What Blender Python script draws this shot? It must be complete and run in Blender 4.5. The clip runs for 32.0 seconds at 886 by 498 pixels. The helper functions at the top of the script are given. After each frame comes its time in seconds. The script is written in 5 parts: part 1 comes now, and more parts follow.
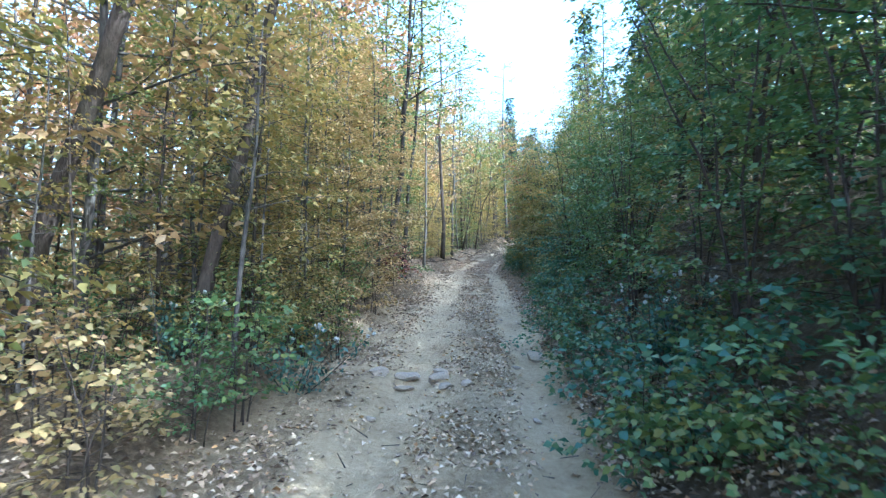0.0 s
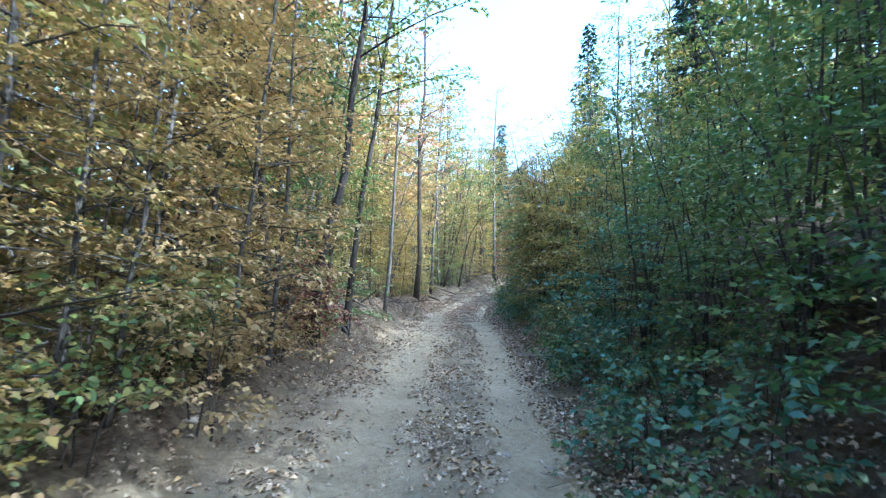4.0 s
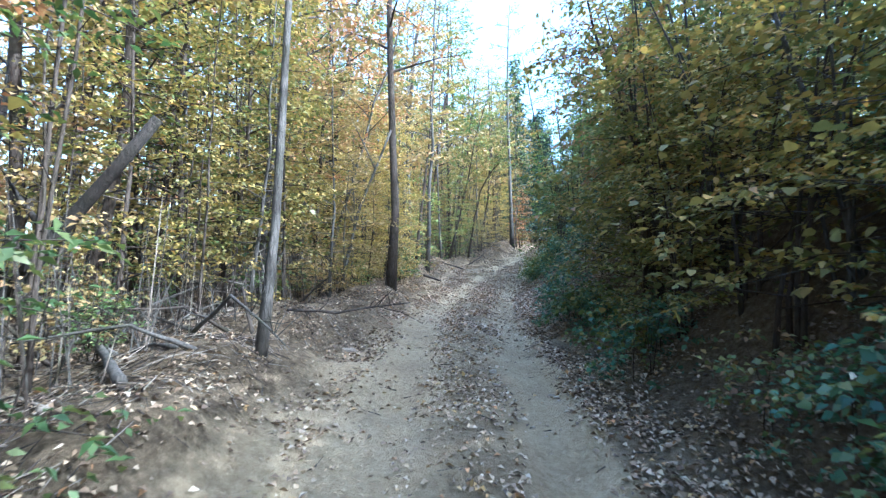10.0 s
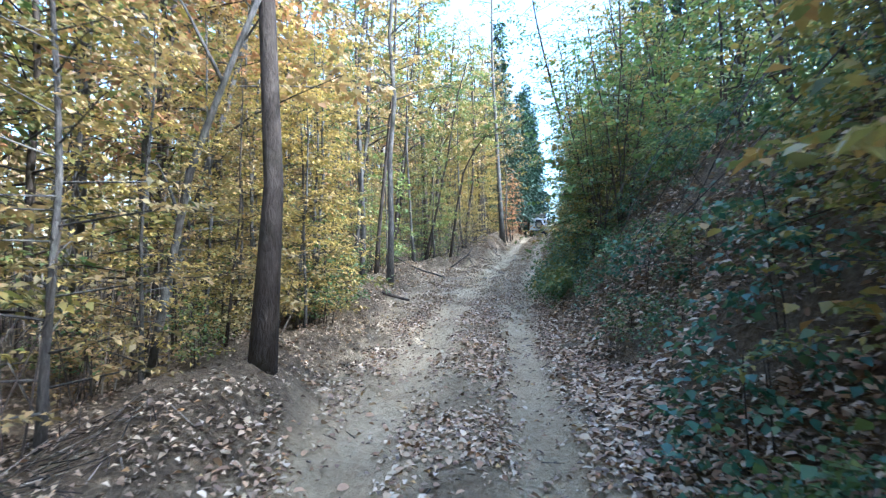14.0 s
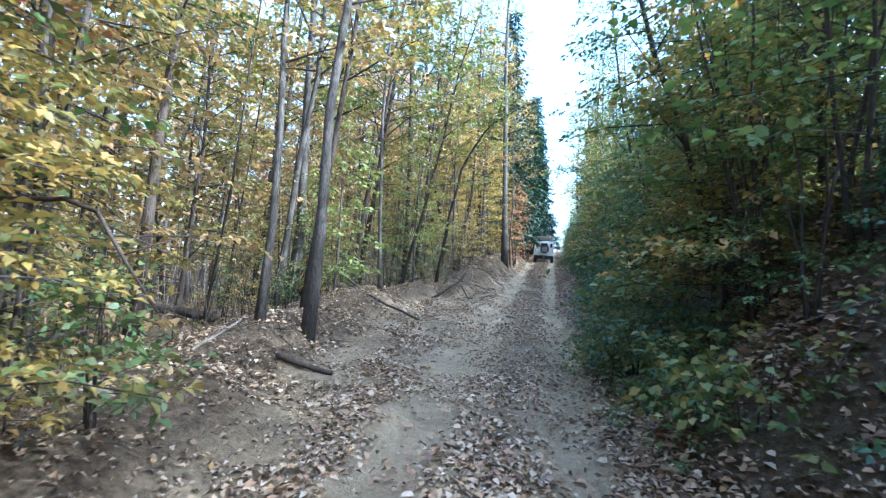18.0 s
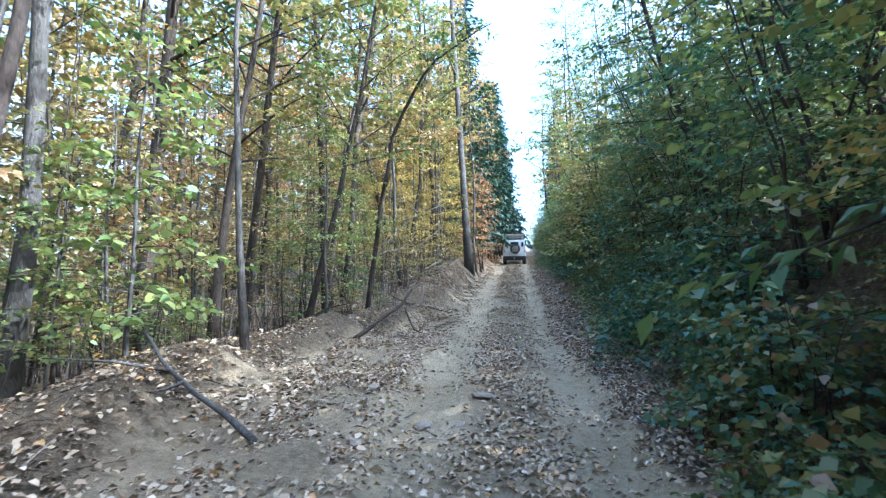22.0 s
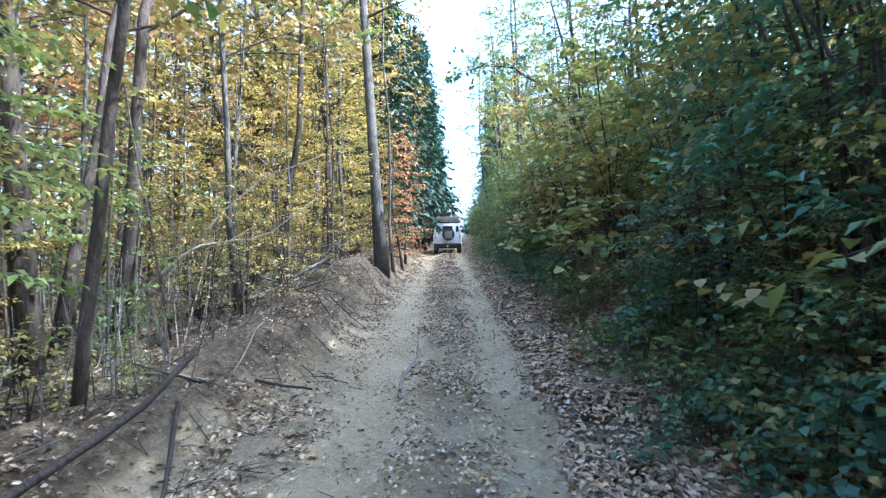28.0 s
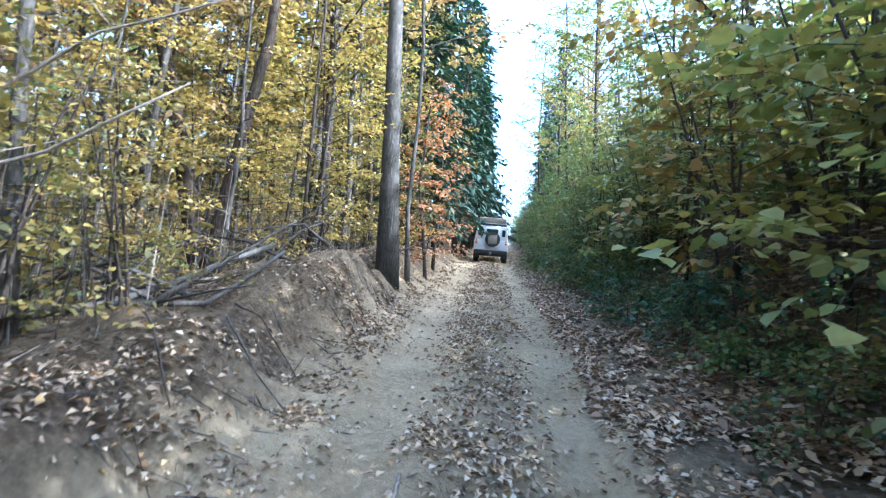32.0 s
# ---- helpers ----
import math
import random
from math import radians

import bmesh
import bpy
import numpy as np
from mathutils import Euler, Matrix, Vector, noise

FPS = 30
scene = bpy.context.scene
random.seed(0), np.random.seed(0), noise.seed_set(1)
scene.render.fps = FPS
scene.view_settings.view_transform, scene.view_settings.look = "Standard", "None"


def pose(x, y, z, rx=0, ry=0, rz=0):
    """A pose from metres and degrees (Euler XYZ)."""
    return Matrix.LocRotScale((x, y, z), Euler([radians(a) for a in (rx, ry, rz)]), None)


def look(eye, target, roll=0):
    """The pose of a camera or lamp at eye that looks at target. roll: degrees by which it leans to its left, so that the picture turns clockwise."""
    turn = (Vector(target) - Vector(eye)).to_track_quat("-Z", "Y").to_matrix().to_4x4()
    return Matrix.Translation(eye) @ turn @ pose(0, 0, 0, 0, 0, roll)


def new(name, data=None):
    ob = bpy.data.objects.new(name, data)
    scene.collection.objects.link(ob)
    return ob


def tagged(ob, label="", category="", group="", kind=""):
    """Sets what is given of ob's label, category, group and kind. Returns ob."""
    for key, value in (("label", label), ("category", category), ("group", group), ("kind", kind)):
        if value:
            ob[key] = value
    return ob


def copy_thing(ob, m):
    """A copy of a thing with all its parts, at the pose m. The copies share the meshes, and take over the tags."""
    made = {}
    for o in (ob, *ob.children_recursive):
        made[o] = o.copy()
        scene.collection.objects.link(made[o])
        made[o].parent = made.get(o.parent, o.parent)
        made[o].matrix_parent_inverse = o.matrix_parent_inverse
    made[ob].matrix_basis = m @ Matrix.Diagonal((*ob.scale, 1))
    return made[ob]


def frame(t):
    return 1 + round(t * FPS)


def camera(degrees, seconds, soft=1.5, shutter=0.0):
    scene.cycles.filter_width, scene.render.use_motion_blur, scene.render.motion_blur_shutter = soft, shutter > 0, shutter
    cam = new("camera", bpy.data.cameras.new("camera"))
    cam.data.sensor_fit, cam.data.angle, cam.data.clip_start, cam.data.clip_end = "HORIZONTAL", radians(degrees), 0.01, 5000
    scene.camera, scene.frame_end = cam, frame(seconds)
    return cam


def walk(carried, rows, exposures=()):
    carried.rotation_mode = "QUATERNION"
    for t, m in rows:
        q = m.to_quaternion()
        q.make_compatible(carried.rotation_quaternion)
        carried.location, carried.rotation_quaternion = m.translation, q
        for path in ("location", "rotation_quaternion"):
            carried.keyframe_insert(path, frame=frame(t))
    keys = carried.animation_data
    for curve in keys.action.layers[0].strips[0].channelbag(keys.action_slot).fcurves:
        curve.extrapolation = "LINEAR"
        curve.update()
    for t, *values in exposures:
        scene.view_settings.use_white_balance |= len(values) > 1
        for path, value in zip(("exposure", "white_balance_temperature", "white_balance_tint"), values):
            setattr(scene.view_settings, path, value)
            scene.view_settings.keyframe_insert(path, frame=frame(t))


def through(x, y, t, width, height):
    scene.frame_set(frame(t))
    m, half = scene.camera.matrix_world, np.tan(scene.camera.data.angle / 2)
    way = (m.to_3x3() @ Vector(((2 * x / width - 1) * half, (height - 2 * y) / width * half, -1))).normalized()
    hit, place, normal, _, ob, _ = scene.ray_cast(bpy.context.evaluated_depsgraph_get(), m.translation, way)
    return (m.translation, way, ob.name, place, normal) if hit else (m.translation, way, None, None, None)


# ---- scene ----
cam = camera(82.1, 32.0, soft=1.3, shutter=0.3)

# seconds, x, y, z of the eye; degrees of turn to the left, tilt up, lean to the left
PATH = [
    (0.0, 0.600, 0.000, 1.750, 5.72, 5.60, 0.77),
    (0.5, 0.521, 0.685, 1.802, 6.48, 5.58, 3.81),
    (1.0, 0.470, 1.400, 1.860, 5.25, 5.04, 3.07),
    (1.5, 0.449, 2.132, 1.926, 4.88, 4.84, 1.62),
    (2.0, 0.426, 2.886, 2.009, 4.32, 5.03, 0.77),
    (2.5, 0.409, 3.624, 2.096, 4.75, 6.38, 0.61),
    (4.5, 0.421, 6.593, 2.500, 4.41, 9.84, 4.53),
    (5.0, 0.407, 7.426, 2.609, 5.47, 7.63, 6.33),
    (5.5, 0.390, 8.260, 2.723, 4.20, 6.79, 1.97),
    (6.0, 0.346, 9.071, 2.837, 4.96, 6.07, 5.62),
    (6.5, 0.321, 9.867, 2.954, 4.50, 9.84, 4.01),
    (7.0, 0.272, 10.627, 3.071, 5.05, 10.94, 5.35),
    (7.5, 0.224, 11.378, 3.178, 4.51, 9.83, 5.53),
    (8.0, 0.201, 12.135, 3.264, 4.28, 8.89, 2.97),
    (8.5, 0.186, 12.890, 3.334, 3.74, 6.89, 1.89),
    (9.0, 0.174, 13.656, 3.400, 4.35, 7.36, 3.11),
    (9.5, 0.175, 14.438, 3.470, 4.56, 5.47, 0.26),
    (10.0, 0.152, 15.242, 3.553, 5.15, 5.99, 1.12),
    (10.5, 0.113, 16.067, 3.660, 4.84, 6.93, 0.04),
    (11.0, 0.063, 16.911, 3.773, 4.98, 7.80, 1.80),
    (11.5, 0.057, 17.673, 3.883, 4.44, 9.49, -0.90),
    (12.0, 0.058, 18.515, 4.027, 3.65, 9.54, -0.48),
    (12.5, 0.039, 19.406, 4.175, 3.28, 9.94, 0.21),
    (13.0, -0.002, 20.348, 4.317, 3.89, 8.57, 0.79),
    (13.5, -0.050, 21.295, 4.442, 3.51, 6.64, 1.00),
    (14.0, -0.106, 22.210, 4.552, 3.13, 5.16, -0.49),
    (14.5, -0.201, 23.016, 4.635, 3.06, 3.55, 2.00),
    (16.5, -0.225, 26.292, 5.002, 1.70, 4.33, 3.74),
    (17.0, -0.193, 27.225, 5.098, 0.91, 3.79, 4.47),
    (17.5, -0.157, 28.118, 5.190, 1.17, 5.09, 4.18),
    (18.0, -0.105, 28.944, 5.278, 2.56, 7.31, 3.62),
    (18.5, -0.031, 29.766, 5.368, 3.58, 7.05, 3.32),
    (19.0, 0.026, 30.644, 5.477, 2.43, 7.04, -0.55),
    (19.5, 0.085, 31.544, 5.594, 1.72, 6.03, -0.28),
    (20.0, 0.161, 32.430, 5.712, 1.56, 7.72, -0.88),
    (20.5, 0.246, 33.251, 5.817, 1.76, 8.24, -1.53),
    (21.0, 0.326, 33.955, 5.901, 1.20, 8.33, -1.10),
    (21.5, 0.414, 34.580, 5.981, -1.28, 8.64, -4.23),
    (22.0, 0.502, 35.184, 6.066, -1.22, 8.20, -1.20),
    (22.5, 0.606, 35.787, 6.159, -1.65, 8.55, -1.97),
    (23.0, 0.727, 36.404, 6.267, -2.98, 8.15, -3.29),
    (23.5, 0.860, 37.040, 6.382, -4.32, 7.59, -3.96),
    (24.0, 0.996, 37.696, 6.504, -3.86, 11.01, -1.90),
    (24.5, 1.125, 38.358, 6.630, -4.95, 12.55, -6.30),
    (26.5, 1.241, 40.791, 7.046, -7.74, 10.16, -5.56),
    (27.0, 1.349, 41.414, 7.118, -8.55, 7.05, -4.51),
    (27.5, 1.462, 42.029, 7.185, -8.32, 6.46, -3.11),
    (28.0, 1.574, 42.652, 7.247, -8.98, 6.14, -2.40),
    (28.5, 1.678, 43.274, 7.298, -8.15, 5.59, -0.41),
    (29.0, 1.761, 43.920, 7.348, -9.47, 5.58, 1.51),
    (29.5, 1.865, 44.585, 7.394, -8.56, 4.99, 2.09),
    (30.0, 1.975, 45.247, 7.432, -8.35, 5.05, 3.91),
    (30.5, 2.088, 45.885, 7.469, -8.75, 4.11, 3.02),
    (31.0, 2.156, 46.521, 7.523, -7.92, 4.31, 5.83),
    (31.5, 2.227, 47.178, 7.604, -4.70, 5.29, 9.22),
    (32.0, 2.354, 47.816, 7.691, -4.34, 6.94, 3.70),
]

def eye_pose(x, y, z, turn, tilt, lean):
    a, b = radians(turn), radians(tilt)
    way = Vector((-math.sin(a) * math.cos(b), math.cos(a) * math.cos(b), math.sin(b)))
    return look((x, y, z), Vector((x, y, z)) + 10 * way, lean)


walk(cam, [(r[0], eye_pose(*r[1:])) for r in PATH], exposures=[(0.0, 2.92, 4200, 6), (9.0, 2.93, 4200, 6), (13.0, 3.0, 4300, 9), (18.0, 2.82, 4300, 9), (23.0, 2.98, 4300, 9), (32.0, 3.17, 4350, 10)])

# ---------------------------------------------------------------- light
SUN_ELEVATION, SUN_TURN = 37.0, 113.0  # degrees above the horizon; degrees clockwise from the way of the track
world = bpy.data.worlds.new("sky")
world.use_nodes = True
scene.world = world
sky = world.node_tree.nodes.new("ShaderNodeTexSky")
sky.sky_type = "NISHITA"
sky.sun_disc = False
sky.sun_elevation, sky.sun_rotation = radians(SUN_ELEVATION), radians(SUN_TURN)
sky.air_density, sky.dust_density, sky.ozone_density = 1.6, 6.0, 0.1
world.node_tree.links.new(sky.outputs[0], world.node_tree.nodes["Background"].inputs[0])
world.node_tree.nodes["Background"].inputs[1].default_value = 0.15
sun = new("sun", bpy.data.lights.new("sun", "SUN"))
sun.data.energy, sun.data.angle, sun.data.color = 2.8, radians(0.6), (1.0, 0.88, 0.70)
sa, se = radians(SUN_TURN), radians(SUN_ELEVATION)
sun.matrix_world = look((math.sin(sa) * math.cos(se) * 50, math.cos(sa) * math.cos(se) * 50, math.sin(se) * 50), (0, 0, 0))


# ---------------------------------------------------------------- materials
def node_material(name):
    m = bpy.data.materials.new(name)
    m.use_nodes = True
    return m, m.node_tree.nodes, m.node_tree.links, m.node_tree.nodes["Principled BSDF"]


def ramp(nodes, stops):
    r = nodes.new("ShaderNodeValToRGB")
    while len(r.color_ramp.elements) < len(stops):
        r.color_ramp.elements.new(0.5)
    for e, (at, c) in zip(r.color_ramp.elements, stops):
        e.position, e.color = at, (*c, 1)
    return r


def noise_node(nodes, links, scale, detail=4.0, rough=0.6, coords="Object"):
    tc = nodes.new("ShaderNodeTexCoord")
    n = nodes.new("ShaderNodeTexNoise")
    n.inputs["Scale"].default_value, n.inputs["Detail"].default_value, n.inputs["Roughness"].default_value = scale, detail, rough
    links.new(tc.outputs[coords], n.inputs["Vector"])
    return n


def add_bump(nodes, links, bsdf, source, strength, distance):
    b = nodes.new("ShaderNodeBump")
    b.inputs["Strength"].default_value, b.inputs["Distance"].default_value = strength, distance
    links.new(source, b.inputs["Height"])
    links.new(b.outputs[0], bsdf.inputs["Normal"])


def mix_colour(nodes, links, a, b, factor, kind="MIX"):
    m = nodes.new("ShaderNodeMix")
    m.data_type, m.blend_type = "RGBA", kind
    for sock, val in ((m.inputs[0], factor), (m.inputs[6], a), (m.inputs[7], b)):
        if isinstance(val, (int, float)):
            sock.default_value = val
        elif isinstance(val, tuple):
            sock.default_value = (*val, 1)
        else:
            links.new(val, sock)
    return m.outputs[2]


def leaf_material(name, stops, through=0.4, rough=0.5, spread=0.6):
    """Leaves whose colours run over the stops, leaf by leaf and plant by plant; part of the light shines through."""
    m, nodes, links, bsdf = node_material(name)
    geo, info = nodes.new("ShaderNodeNewGeometry"), nodes.new("ShaderNodeObjectInfo")
    mid = nodes.new("ShaderNodeMix")
    mid.inputs[0].default_value = spread
    links.new(info.outputs["Random"], mid.inputs[2])
    links.new(geo.outputs["Random Per Island"], mid.inputs[3])
    r = ramp(nodes, stops)
    links.new(mid.outputs[0], r.inputs[0])
    n = noise_node(nodes, links, 18.0, 3.0)
    spots = ramp(nodes, [(0.35, (0.7, 0.66, 0.55)), (0.62, (1.0, 1.0, 1.0))])
    links.new(n.outputs[0], spots.inputs[0])
    col = mix_colour(nodes, links, r.outputs[0], spots.outputs[0], 0.5, "MULTIPLY")
    links.new(col, bsdf.inputs["Base Color"])
    bsdf.inputs["Roughness"].default_value = rough
    bsdf.inputs["Specular IOR Level"].default_value = 0.5
    tl = nodes.new("ShaderNodeBsdfTranslucent")
    links.new(mix_colour(nodes, links, col, (1.0, 0.97, 0.6), 0.6, "MULTIPLY"), tl.inputs[0])
    mx = nodes.new("ShaderNodeMixShader")
    mx.inputs[0].default_value = through
    links.new(bsdf.outputs[0], mx.inputs[1])
    links.new(tl.outputs[0], mx.inputs[2])
    links.new(mx.outputs[0], nodes["Material Output"].inputs[0])
    return m


def bark_material(name, dark, light, scale=6.0):
    """Fissured bark with paler lichen blotches and a little moss."""
    m, nodes, links, bsdf = node_material(name)
    blot = noise_node(nodes, links, scale, 6.0, 0.7)
    tc = nodes.new("ShaderNodeTexCoord")
    mp = nodes.new("ShaderNodeMapping")
    mp.inputs["Scale"].default_value = (10.0, 10.0, 3.2)
    links.new(tc.outputs["Object"], mp.inputs[0])
    f = nodes.new("ShaderNodeTexNoise")
    f.inputs["Scale"].default_value, f.inputs["Detail"].default_value, f.inputs["Distortion"].default_value = 3.0, 6.0, 0.6
    links.new(mp.outputs[0], f.inputs["Vector"])
    r = ramp(nodes, [(0.30, dark), (0.52, tuple(0.45 * a + 0.55 * b for a, b in zip(dark, light))), (0.72, light)])
    links.new(mix_colour(nodes, links, f.outputs[0], blot.outputs[0], 0.42), r.inputs[0])
    moss = ramp(nodes, [(0.50, (1, 1, 1)), (0.72, (0.55, 0.62, 0.42))])
    big = noise_node(nodes, links, 1.7, 3.0, 0.6)
    links.new(big.outputs[0], moss.inputs[0])
    links.new(mix_colour(nodes, links, r.outputs[0], moss.outputs[0], 0.8, "MULTIPLY"), bsdf.inputs["Base Color"])
    bsdf.inputs["Roughness"].default_value = 0.95
    bsdf.inputs["Specular IOR Level"].default_value = 0.2
    add_bump(nodes, links, bsdf, f.outputs[0], 0.8, 0.03)
    return m


def plain_material(name, colour, rough=0.5, metal=0.0, dirt=0.3, scale=8.0):
    m, nodes, links, bsdf = node_material(name)
    n = noise_node(nodes, links, scale, 5.0, 0.65)
    r = ramp(nodes, [(0.3, tuple(c * (1 - dirt) for c in colour)), (0.7, colour)])
    links.new(n.outputs[0], r.inputs[0])
    links.new(r.outputs[0], bsdf.inputs["Base Color"])
    bsdf.inputs["Roughness"].default_value, bsdf.inputs["Metallic"].default_value = rough, metal
    return m


LEAF_GREEN = leaf_material("green_leaves", [(0.0, (0.06, 0.118, 0.042)), (0.45, (0.115, 0.17, 0.048)), (0.75, (0.21, 0.22, 0.057)), (1.0, (0.34, 0.26, 0.07))])
LEAF_DARK = leaf_material("dark_green_leaves", [(0.0, (0.048, 0.115, 0.074)), (0.40, (0.09, 0.172, 0.095)), (0.64, (0.165, 0.21, 0.075)), (0.84, (0.28, 0.25, 0.075)), (0.93, (0.31, 0.19, 0.08)), (1.0, (0.22, 0.11, 0.055))], 0.42, 0.42, 0.55)
LEAF_YELLOW = leaf_material("yellow_green_leaves", [(0.0, (0.09, 0.112, 0.038)), (0.4, (0.20, 0.185, 0.055)), (0.75, (0.36, 0.275, 0.07)), (1.0, (0.42, 0.25, 0.08))])
LEAF_FRESH = leaf_material("fresh_green_leaves", [(0.0, (0.10, 0.17, 0.05)), (0.5, (0.19, 0.25, 0.07)), (1.0, (0.32, 0.32, 0.09))], 0.45, 0.45)
LEAF_GOLD = leaf_material("golden_brown_leaves", [(0.0, (0.16, 0.145, 0.05)), (0.4, (0.31, 0.235, 0.09)), (0.75, (0.41, 0.275, 0.12)), (1.0, (0.26, 0.14, 0.065))])
LEAF_AUTUMN = leaf_material("olive_and_rust_leaves", [(0.0, (0.09, 0.12, 0.04)), (0.35, (0.19, 0.19, 0.05)), (0.65, (0.36, 0.29, 0.07)), (0.85, (0.42, 0.26, 0.07)), (1.0, (0.30, 0.14, 0.05))], 0.45)
# yellow autumn leaves, brightened: a sunlit tone is put into the colour
LEAF_BRIGHT = leaf_material("sunlit_yellow_leaves", [(0.0, (0.20, 0.19, 0.05)), (0.4, (0.40, 0.31, 0.075)), (0.8, (0.52, 0.38, 0.11)), (1.0, (0.48, 0.28, 0.09))], 0.45, 0.5)
LEAF_ORANGE = leaf_material("orange_leaves", [(0.0, (0.29, 0.135, 0.055)), (0.5, (0.41, 0.215, 0.10)), (1.0, (0.47, 0.31, 0.17))])
LEAF_RED = leaf_material("red_leaves", [(0.0, (0.10, 0.028, 0.024)), (0.5, (0.18, 0.055, 0.04)), (0.85, (0.27, 0.12, 0.07)), (1.0, (0.30, 0.18, 0.08))])
NEEDLES = leaf_material("spruce_needles", [(0.0, (0.015, 0.04, 0.025)), (0.6, (0.03, 0.065, 0.035)), (1.0, (0.06, 0.09, 0.045))], 0.12, 0.5)
LITTER = leaf_material("pale_fallen_leaves", [(0.0, (0.27, 0.185, 0.105)), (0.3, (0.41, 0.30, 0.18)), (0.6, (0.52, 0.40, 0.25)), (0.83, (0.63, 0.52, 0.37)), (0.9, (0.50, 0.34, 0.12)), (1.0, (0.40, 0.21, 0.08))], 0.08, 0.6, 1.0)
LITTER_BROWN = leaf_material("brown_fallen_leaves", [(0.0, (0.10, 0.064, 0.036)), (0.35, (0.215, 0.145, 0.082)), (0.7, (0.345, 0.25, 0.15)), (0.93, (0.50, 0.40, 0.27)), (1.0, (0.38, 0.20, 0.07))], 0.08, 0.6, 1.0)
LITTER_ORANGE = leaf_material("orange_fallen_leaves", [(0.0, (0.14, 0.085, 0.05)), (0.3, (0.30, 0.18, 0.095)), (0.6, (0.45, 0.29, 0.15)), (0.8, (0.54, 0.41, 0.25)), (1.0, (0.58, 0.47, 0.33))], 0.08, 0.6, 1.0)
BARK = bark_material("brown_bark", (0.022, 0.017, 0.013), (0.085, 0.066, 0.050))
BARK_GREY = bark_material("grey_bark", (0.030, 0.027, 0.023), (0.125, 0.112, 0.096))
# darker bark: shade on the leaning dead tree is put into its colour
BARK_DARK = bark_material("shade_dark_wood", (0.012, 0.010, 0.009), (0.045, 0.037, 0.030))
BARK_PALE = bark_material("pale_dead_wood", (0.14, 0.115, 0.09), (0.34, 0.29, 0.235), 9.0)


def ground_material():
    m, nodes, links, bsdf = node_material("earth_track")
    big = noise_node(nodes, links, 0.9, 6.0, 0.6)
    fine = noise_node(nodes, links, 14.0, 8.0, 0.72)
    soil = ramp(nodes, [(0.30, (0.245, 0.178, 0.098)), (0.46, (0.435, 0.335, 0.19)), (0.68, (0.58, 0.465, 0.29))])
    links.new(mix_colour(nodes, links, big.outputs[0], fine.outputs[0], 0.55), soil.inputs[0])
    floor = ramp(nodes, [(0.32, (0.058, 0.042, 0.025)), (0.52, (0.14, 0.104, 0.060)), (0.70, (0.26, 0.196, 0.118))])
    links.new(fine.outputs[0], floor.inputs[0])
    at = nodes.new("ShaderNodeAttribute")
    at.attribute_name = "humus"
    links.new(mix_colour(nodes, links, soil.outputs[0], floor.outputs[0], at.outputs["Fac"]), bsdf.inputs["Base Color"])
    bsdf.inputs["Roughness"].default_value = 0.95
    bsdf.inputs["Specular IOR Level"].default_value = 0.2
    add_bump(nodes, links, bsdf, fine.outputs[0], 1.0, 0.10)
    return m


EARTH = ground_material()
ROCK = plain_material("grey_stone", (0.34, 0.275, 0.195), 1.0, 0.0, 0.5, 7.0)


# ---------------------------------------------------------------- the lie of the land
# along the track: y, x of its middle, z of its surface
TRACK = np.array([(-30, 1.5, -3.3), (-10, 0.85, -1.2), (0, 0.6, 0), (2.89, 0.44, 0.26), (6.59, 0.42, 0.75), (9.07, 0.35, 1.09), (11.38, 0.22, 1.43),
                  (13.66, 0.17, 1.65), (16.07, 0.11, 1.91), (18.51, 0.06, 2.28), (21.3, -0.05, 2.69), (26.29, -0.22, 3.25), (27.22, -0.19, 3.35), (28.94, -0.11, 3.53),
                  (31.54, 0.08, 3.84), (33.95, 0.33, 4.15), (35.79, 0.61, 4.41), (37.7, 1, 4.75), (40.79, 1.24, 5.3), (41.41, 1.35, 5.37), (43.27, 1.68, 5.55), (45.25,
                  1.98, 5.68), (46.52, 2.16, 5.79), (48, 2.41, 6.03), (51, 2.92, 6.68), (54, 3.43, 7.3), (60, 4.45, 8.28), (74.8, 6.95, 10.5), (128.8, 16.5, 19.4), (178.8, 25.6, 26.0), (420, 60, 34)])
YS = np.arange(-30.0, 420.0, 0.25)
KERNEL = np.hanning(13) / np.hanning(13).sum()


def smooth_line(values):
    v = np.interp(YS, TRACK[:, 0], values)
    return np.convolve(np.pad(v, 6, "edge"), KERNEL, "valid")


XS, ZS = smooth_line(TRACK[:, 1]), smooth_line(TRACK[:, 2])


def mid(y):
    return np.interp(y, YS, XS)


def along(y, pairs):
    a = np.array(pairs)
    return np.interp(y, a[:, 0], a[:, 1])


def ease(t):
    t = np.clip(t, 0, 1)
    return t * t * (3 - 2 * t)


LEFT_EDGE = [(-10, -2.0), (7.84, -2.1), (14.49, -1.7), (21.2, -1.6), (26.21, -1.3), (31.2, -1.7), (35.15, -2.6), (40.0, -2.9), (43.01, -3.5), (46.45, -2.6), (49.91, -1.45), (78.91, -1.45)]
RIGHT_EDGE = [(-10, 1.3), (7.84, 1.05), (15.43, 1.6), (29.2, 1.35), (37.12, 1.15), (43.01, 1.75), (48.91, 2.1), (78.91, 1.8)]
BERM = [(-10, 0.3), (8, 0.4), (15, 0.25), (20, 0.45), (27, 0.5), (33, 0.28), (37, 0.42), (43, 0.35), (48, 0.42), (52, 0.6), (56, 0.75), (72, 0.4), (98, 0.2)]
